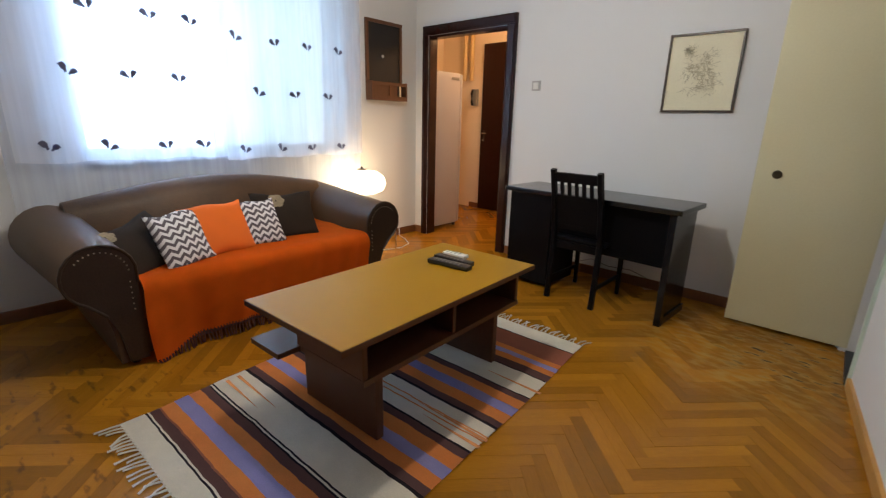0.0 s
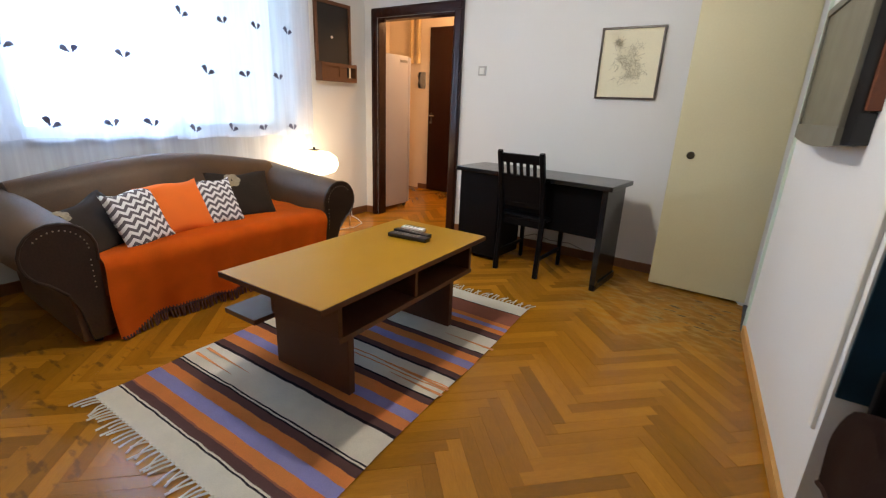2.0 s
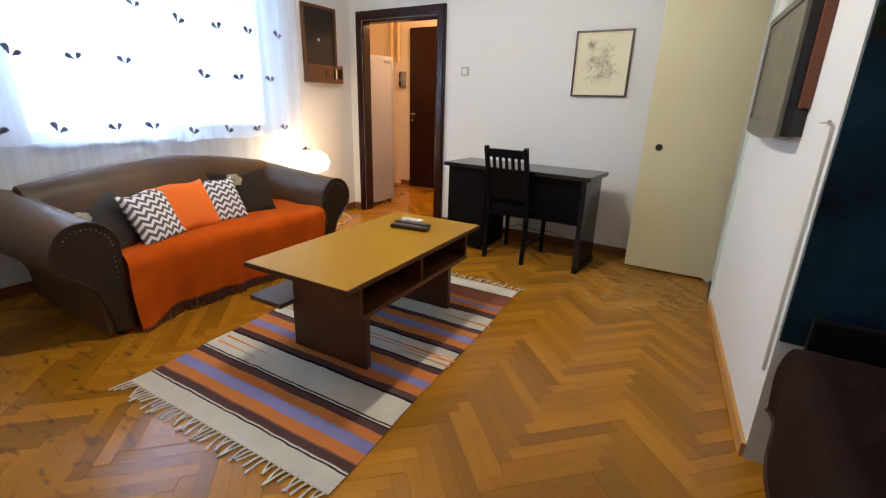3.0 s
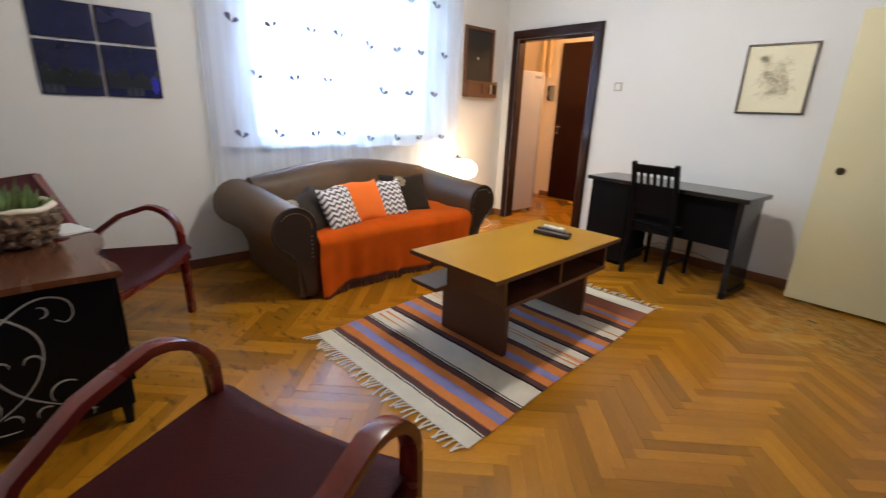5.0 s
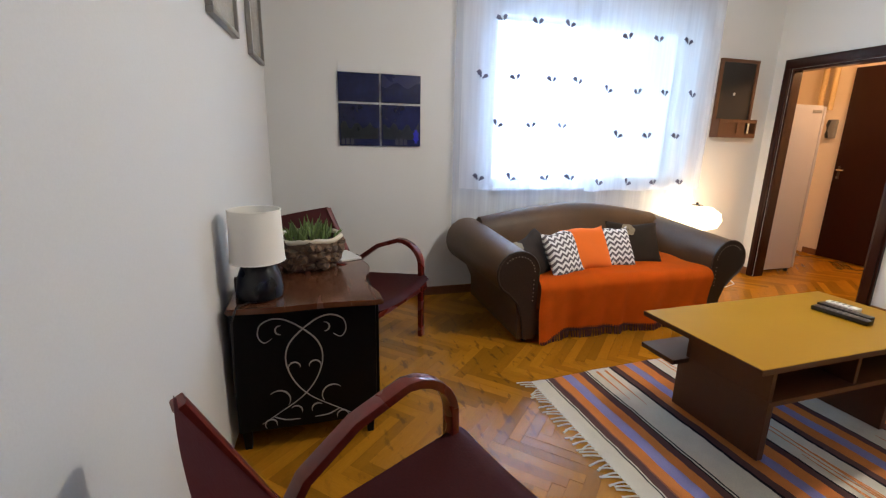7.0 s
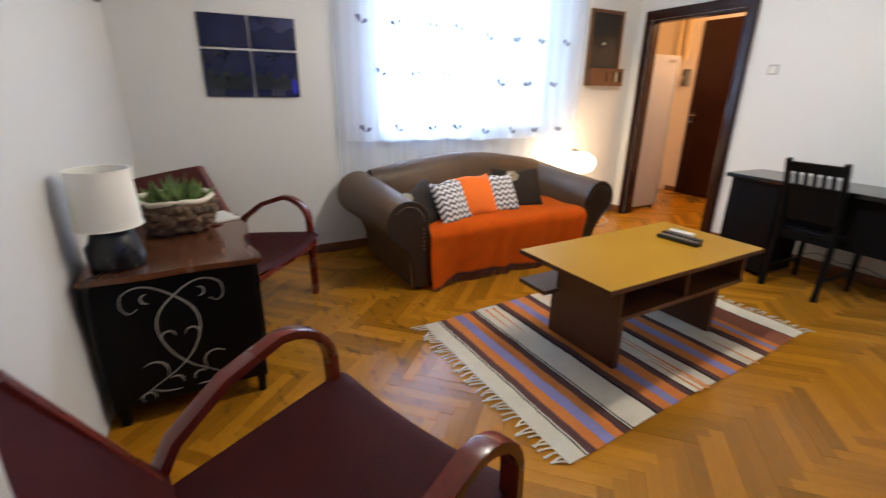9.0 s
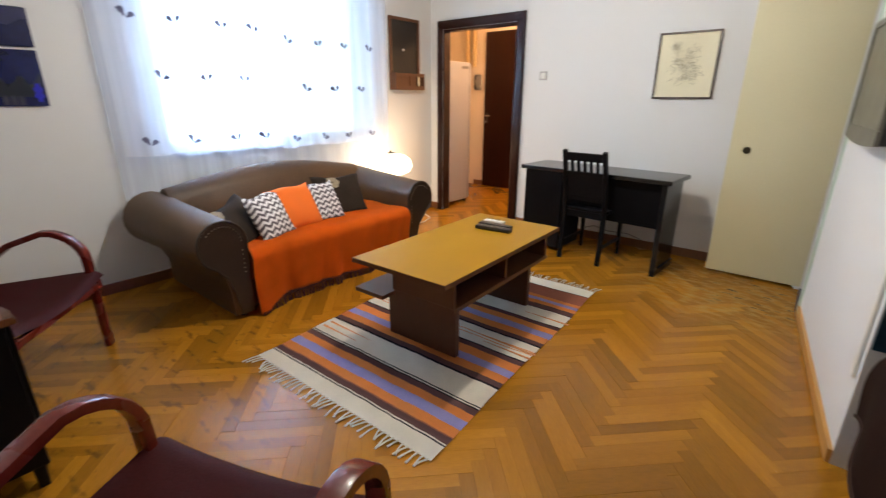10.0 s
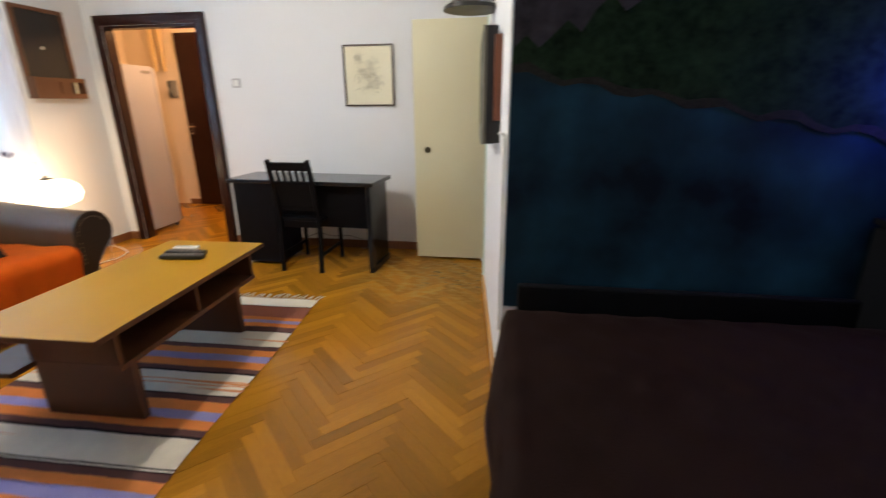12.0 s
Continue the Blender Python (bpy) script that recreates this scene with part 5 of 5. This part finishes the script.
# ---- television ----
def television():
    d = thing("television", pose(3.768, -1.50, 1.145, 0, 0, 5.0), "flat television on a wall bracket, switched off", "television")
    w, h = 0.375, 0.505
    bm = bm_new()
    box(bm, 0.0, 0.055, -w, w, 0.0, h, 0.012)
    part("casing", bm, PLASTICB, d, smooth=True)
    for b in ((-0.012, 0.004, -w, w, h - 0.03, h), (-0.012, 0.004, -w, -w + 0.03, 0.055, h - 0.03), (-0.012, 0.004, w - 0.03, w, 0.055, h - 0.03)):
        bm = bm_new()
        box(bm, *b, 0.004)
        part("bezel", bm, BEZEL, d)
    bm = bm_new()
    prism(bm, [(-w, 0.055), (w, 0.055)] + [(w - 2 * w * i / 16, -0.018 + 0.018 * abs(2 * i / 16 - 1) ** 2) for i in range(17)], -0.012, 0.004, "x")
    part("bezel", bm, BEZEL, d)
    bm = bm_new()
    box(bm, -0.004, 0.002, -w + 0.03, w - 0.03, 0.055, h - 0.03)
    part("screen", bm, SCREEN, d, "grey unlit screen")
    b = thing("tv_wall_box", pose(east_x(-1.60), -1.60, 1.25, 0, 0, math.degrees(math.atan(EAST))), "brown wooden box on the wall behind the television", "wall box")
    bm = bm_new()
    box(bm, -0.035, 0, -0.29, 0.29, 0.0, 0.36, 0.003)
    part("box", bm, material("reddish_wood", (0.15, 0.045, 0.018), 0.45, vary=0.15), b)
    bm = bm_new()
    box(bm, -0.045, 0, -0.27, 0.10, -0.10, -0.004, 0.004)
    part("bracket", bm, PLASTICB, b)
    f = thing("cable_trunking", pose(east_x(MY), MY, 0, 0, 0, math.degrees(math.atan(EAST))), "white cable trunking on the wall corner", "trunking")
    bm = bm_new()
    box(bm, -0.012, 0, 0.03, 0.065, 0.36, 1.20, 0.003)
    part("channel", bm, PLASTICW, f)
    bm = bm_new()
    tube(bm, [(-0.005, 0.05, 1.20), (-0.015, 0.04, 1.212), (-0.022, 0.10, 1.21)], 0.012, n=8)
    part("plug", bm, PLASTICW, f)
    k = thing("wall_spotlight", pose(east_x(-1.25) - 0.13, -1.25, 1.815), "black dish lamp on a wall arm, switched off", "wall lamp")
    bm = bm_new()
    lathe(bm, [(0.155, 0.0), (0.15, 0.02), (0.10, 0.05), (0.04, 0.065), (0.03, 0.064)], 28)
    part("dish", bm, PLASTICB, k, smooth=True)
    bm = bm_new()
    tube(bm, [(0.0, 0, 0.06), (0.05, 0, 0.08), (0.16, 0, 0.04)], 0.02, n=8)
    part("arm", bm, PLASTICB, k, smooth=True)


television()


# ---- alcove: mural, bed, night light ----
def mural():
    m = bpy.data.materials.new("dark_lake_mural")
    m.use_nodes = True
    n, l = m.node_tree.nodes, m.node_tree.links
    tc, ns, rp = n.new("ShaderNodeTexCoord"), n.new("ShaderNodeTexNoise"), n.new("ShaderNodeValToRGB")
    ns.inputs["Scale"].default_value, ns.inputs["Detail"].default_value = 3.0, 6
    l.new(tc.outputs["Object"], ns.inputs[0])
    l.new(ns.outputs[0], rp.inputs[0])
    rp.color_ramp.elements[0].position, rp.color_ramp.elements[0].color = 0.35, (0.002, 0.006, 0.013, 1)
    rp.color_ramp.elements[1].position, rp.color_ramp.elements[1].color = 0.72, (0.013, 0.060, 0.100, 1)
    b = n["Principled BSDF"]
    l.new(rp.outputs[0], b.inputs["Base Color"])
    b.inputs["Roughness"].default_value = 0.7
    b.inputs["Specular IOR Level"].default_value = 0.15
    hill = material("mural_hillside", (0.012, 0.026, 0.013), 0.8, spec=0.08, vary=0.9, scale=9, fine=30)
    rock = material("mural_rock", (0.045, 0.042, 0.052), 0.8, spec=0.08, vary=0.5, scale=6, fine=25)
    shore = material("mural_shore", (0.030, 0.026, 0.024), 0.8, spec=0.08, vary=0.4, scale=12)
    d = thing("mural_canvas", pose(east_x(MY) + 0.006, MY, 0.50), "dark painted lake mural with wooded shore", "mural")
    W, H = 1.47, 1.95
    bm = bm_new()
    box(bm, 0, W, -0.012, 0, 0, H)
    part("water", bm, m, d, "dark blue painted water")
    rnd = random.Random(4)
    bm = bm_new()
    low = [(W * i / 24, 0.93 - 0.27 * (i / 24) + 0.015 * math.sin(i * 1.7)) for i in range(25)]
    prism(bm, low + [(W, H), (0, H)], -0.0145, -0.0125, "y")
    part("hillside", bm, hill, d, "dark green wooded slope")
    bm = bm_new()
    top = [(W * 0.45 * i / 14, 1.02 + 0.22 * i / 14 + 0.04 * math.sin(i * 2.1) + rnd.uniform(-0.02, 0.02)) for i in range(15)]
    prism(bm, top + [(W * 0.45, H), (0, H)], -0.0175, -0.0150, "y")
    part("rock_face", bm, rock, d, "grey rocky slope")
    bm = bm_new()
    prism(bm, low + [(x, z + 0.026 + 0.008 * math.sin(i * 1.3)) for i, (x, z) in reversed(list(enumerate(low)))], -0.0185, -0.0165, "y")
    part("shore", bm, shore, d, "brown shoreline")


mural()


def bed():
    d = thing("bed", pose(3.945, -2.26, 0), "double bed with dark brown quilted cover", "bed")
    W, L = 1.42, 1.98
    bm = bm_new()
    box(bm, 0.05, W, -L + 0.02, -0.05, 0.06, 0.24, 0.01)
    part("frame", bm, BEDB, d)
    bm = bm_new()
    box(bm, 0.02, W, -L, -0.09, 0.24, 0.47, 0.04)
    part("mattress", bm, SHEET, d, "mattress with patterned white sheet", True)
    bm = bm_new()
    box(bm, 0.03, W, -0.045, -0.012, 0.0, 0.625, 0.01)
    part("headboard", bm, BEDB, d, "low black headboard")
    for x, y in ((0.1, -0.12), (W - 0.08, -0.12), (0.1, -L + 0.12), (W - 0.08, -L + 0.12)):
        bm = bm_new()
        lathe(bm, [(0.02, 0), (0.025, 0.065)], 10, (x, y, 0))
        part("leg", bm, BEDB, d)

    bm = bm_new()
    tube(bm, [(0.0, -0.40 + 0.022 * math.cos(k * math.pi / 8), 0.15 + 0.022 * math.sin(k * math.pi / 8)) for k in range(17)], 0.006, n=6, up=(1, 0, 0))
    part("pull_ring", bm, FRAMEWOOD, d, "brown ring pull")
    q = thing("bedspread", pose(3.945, -2.26, 0.085), "dark brown quilted bedspread hanging over the bed", "bedspread")

    def f(u, v):
        s, y = u * (W + 0.28), -0.10 - v * (L - 0.06)
        edge = 0.28
        quilt = 0.006 * abs(math.sin((s + y) * 16)) * abs(math.sin((s - y) * 16))
        if s < edge:
            k = s / edge
            ang = min(1, max(0, (k - 0.45) / 0.55)) * math.pi / 2
            x = -0.045 - 0.02 * math.sin(y * 9) * (1 - k) + 0.09 * (1 - math.cos(ang))
            z = 0.26 + 0.20 * min(1, k / 0.72) + 0.045 * math.sin(ang)
        else:
            x, z = 0.045 + (s - edge), 0.505 + 0.012 * math.sin(s * 3) * math.sin(y * 2)
        if v < 0.10:
            z -= 0.05 * ((0.10 - v) / 0.10) ** 2
        return (x, y, z + quilt)
    bm = bm_new()
    sheet_grid(bm, f, 90, 100)
    bmesh.ops.solidify(bm, geom=bm.faces[:], thickness=0.006)
    part("quilt", bm, BEDM, q, smooth=True)
    bm = bm_new()
    tube(bm, [f(0.0, k / 40) for k in range(41)], 0.014, n=6)
    part("hem", bm, BEDM, q, smooth=True)


bed()
bm = bm_new()
lathe(bm, [(0.03, 0), (0.05, 0.02), (0.05, 0.14), (0.03, 0.16)], 18, (5.27, -2.33, 1.25))
solid("night_light", bm, BLUELED, "small glowing blue night light", "night light", True).visible_shadow = False
d = thing("dark_cupboard", pose(5.22, -2.53, 0), "narrow black cupboard beside the bed", "cupboard")
bm = bm_new()
box(bm, 0.02, 0.17, 0, 0.28, 0.0, 0.905, 0.006)
part("body", bm, BEDB, d)
bm = bm_new()
box(bm, 0.0, 0.017, 0.01, 0.27, 0.03, 0.895, 0.004)
part("door", bm, BEDB, d)
bm = bm_new()
box(bm, -0.005, 0.17, 0, 0.28, 0.907, 0.93, 0.004)
part("top", bm, BEDB, d)
bm = bm_new()
box(bm, 5.25, 5.29, -2.35, -2.31, 0.93, 1.26, 0.006)
solid("night_light_stand", bm, BEDB, "black stand of the blue night light", "stand")

# ceiling lamp
bm = bm_new()
lathe(bm, [(0.02, -0.55), (0.12, -0.53), (0.17, -0.48), (0.17, -0.45), (0.02, -0.45)], 28, (2.20, -2.30, CEIL_Z))
ob = solid("ceiling_lamp", bm, CEILGLASS, "lit opal glass ceiling lamp", "ceiling lamp", True)
ob.visible_shadow = False
bm = bm_new()
lathe(bm, [(0.012, -0.45), (0.012, -0.03), (0.05, -0.02), (0.05, 0.0)], 14, (2.20, -2.30, CEIL_Z))
solid("ceiling_lamp_rod", bm, CHROME, "chrome rod of the ceiling lamp", "lamp rod", True)


# ---- parquet, block by block ----
def parquet():
    L, W, G = 0.42, 0.056, 0.0003
    def block():
        bm = bm_new()
        box(bm, -L / 2 + G / 2, L / 2 - G / 2, -W / 2 + G / 2, W / 2 - G / 2, -0.012, 0.0, 0)
        for v in bm.verts:
            if v.co.z > -0.001:
                v.co.x *= 0.9994
                v.co.y *= 0.9965
        return bm
    me = finish("parquet_block", block(), OAK)
    uv = me.uv_layers.new(name="grain")
    for k, lp in enumerate(me.loops):
        uv.data[k].uv = me.vertices[lp.vertex_index].co.xy
    mats = []
    c = math.sqrt(0.5)
    rnd = random.Random(7)
    for i in range(-100, 101):
        for j in range(-26, 27):
            for kind in (0, 1):
                # herringbone cell in the turned frame
                a = i * W + j * L
                b = i * W - j * L
                if kind == 0:
                    px, py, turn = a + L / 2, b + W / 2, 0
                else:
                    px, py, turn = a + W / 2 + 0 * L, b + W + L / 2, 90
                x, y = c * (px - py), c * (px + py)
                x, y = x + 2.0, y - 2.0
                if -1.2 < x < 5.5 and -4.95 < y < 1.75:
                    mats.append((x, y, turn))
    return me, mats


BLOCK, SPOTS = parquet()
floor_ob = bpy.data.objects["floor"]
near, rest = [], []
for x, y, turn in SPOTS:
    if not (-0.2 < x < 3.8 and y < 0.1) and not (x > 3.6 and y < -3.9) and not (-1.2 < x < 1.9 and y > -0.2) and not (3.6 < x < 4.6):
        continue
    (near if 2.55 < x < 3.95 and -4.0 < y < -0.3 and len(near) < 300 else rest).append((x, y, turn))
rnd = random.Random(9)
for x, y, turn in near:
    ob = new("parquet_block", BLOCK)
    ob.parent = floor_ob
    ob.matrix_local = pose(x, y, rnd.uniform(-0.0008, 0.0006), rnd.uniform(-0.25, 0.25), rnd.uniform(-0.06, 0.06), turn + 45)
verts, faces = [], []
vs = np.array([v.co[:] for v in BLOCK.vertices])
fs = [tuple(p.vertices) for p in BLOCK.polygons]
for x, y, turn in rest:
    m = pose(x, y, rnd.uniform(-0.0008, 0.0006), rnd.uniform(-0.25, 0.25), rnd.uniform(-0.06, 0.06), turn + 45)
    k = len(verts)
    verts += [tuple(m @ Vector(v)) for v in vs]
    faces += [tuple(k + q for q in f) for f in fs]
me = bpy.data.meshes.new("parquet_blocks")
me.from_pydata(verts, [], faces)
uv = me.uv_layers.new(name="grain")
uv.data.foreach_set("uv", [c for lp in me.loops for c in vs[lp.vertex_index % len(vs)][:2]])
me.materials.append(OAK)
ob = new("parquet_blocks", me)
ob.parent = floor_ob
tagged(ob, kind="stuff")
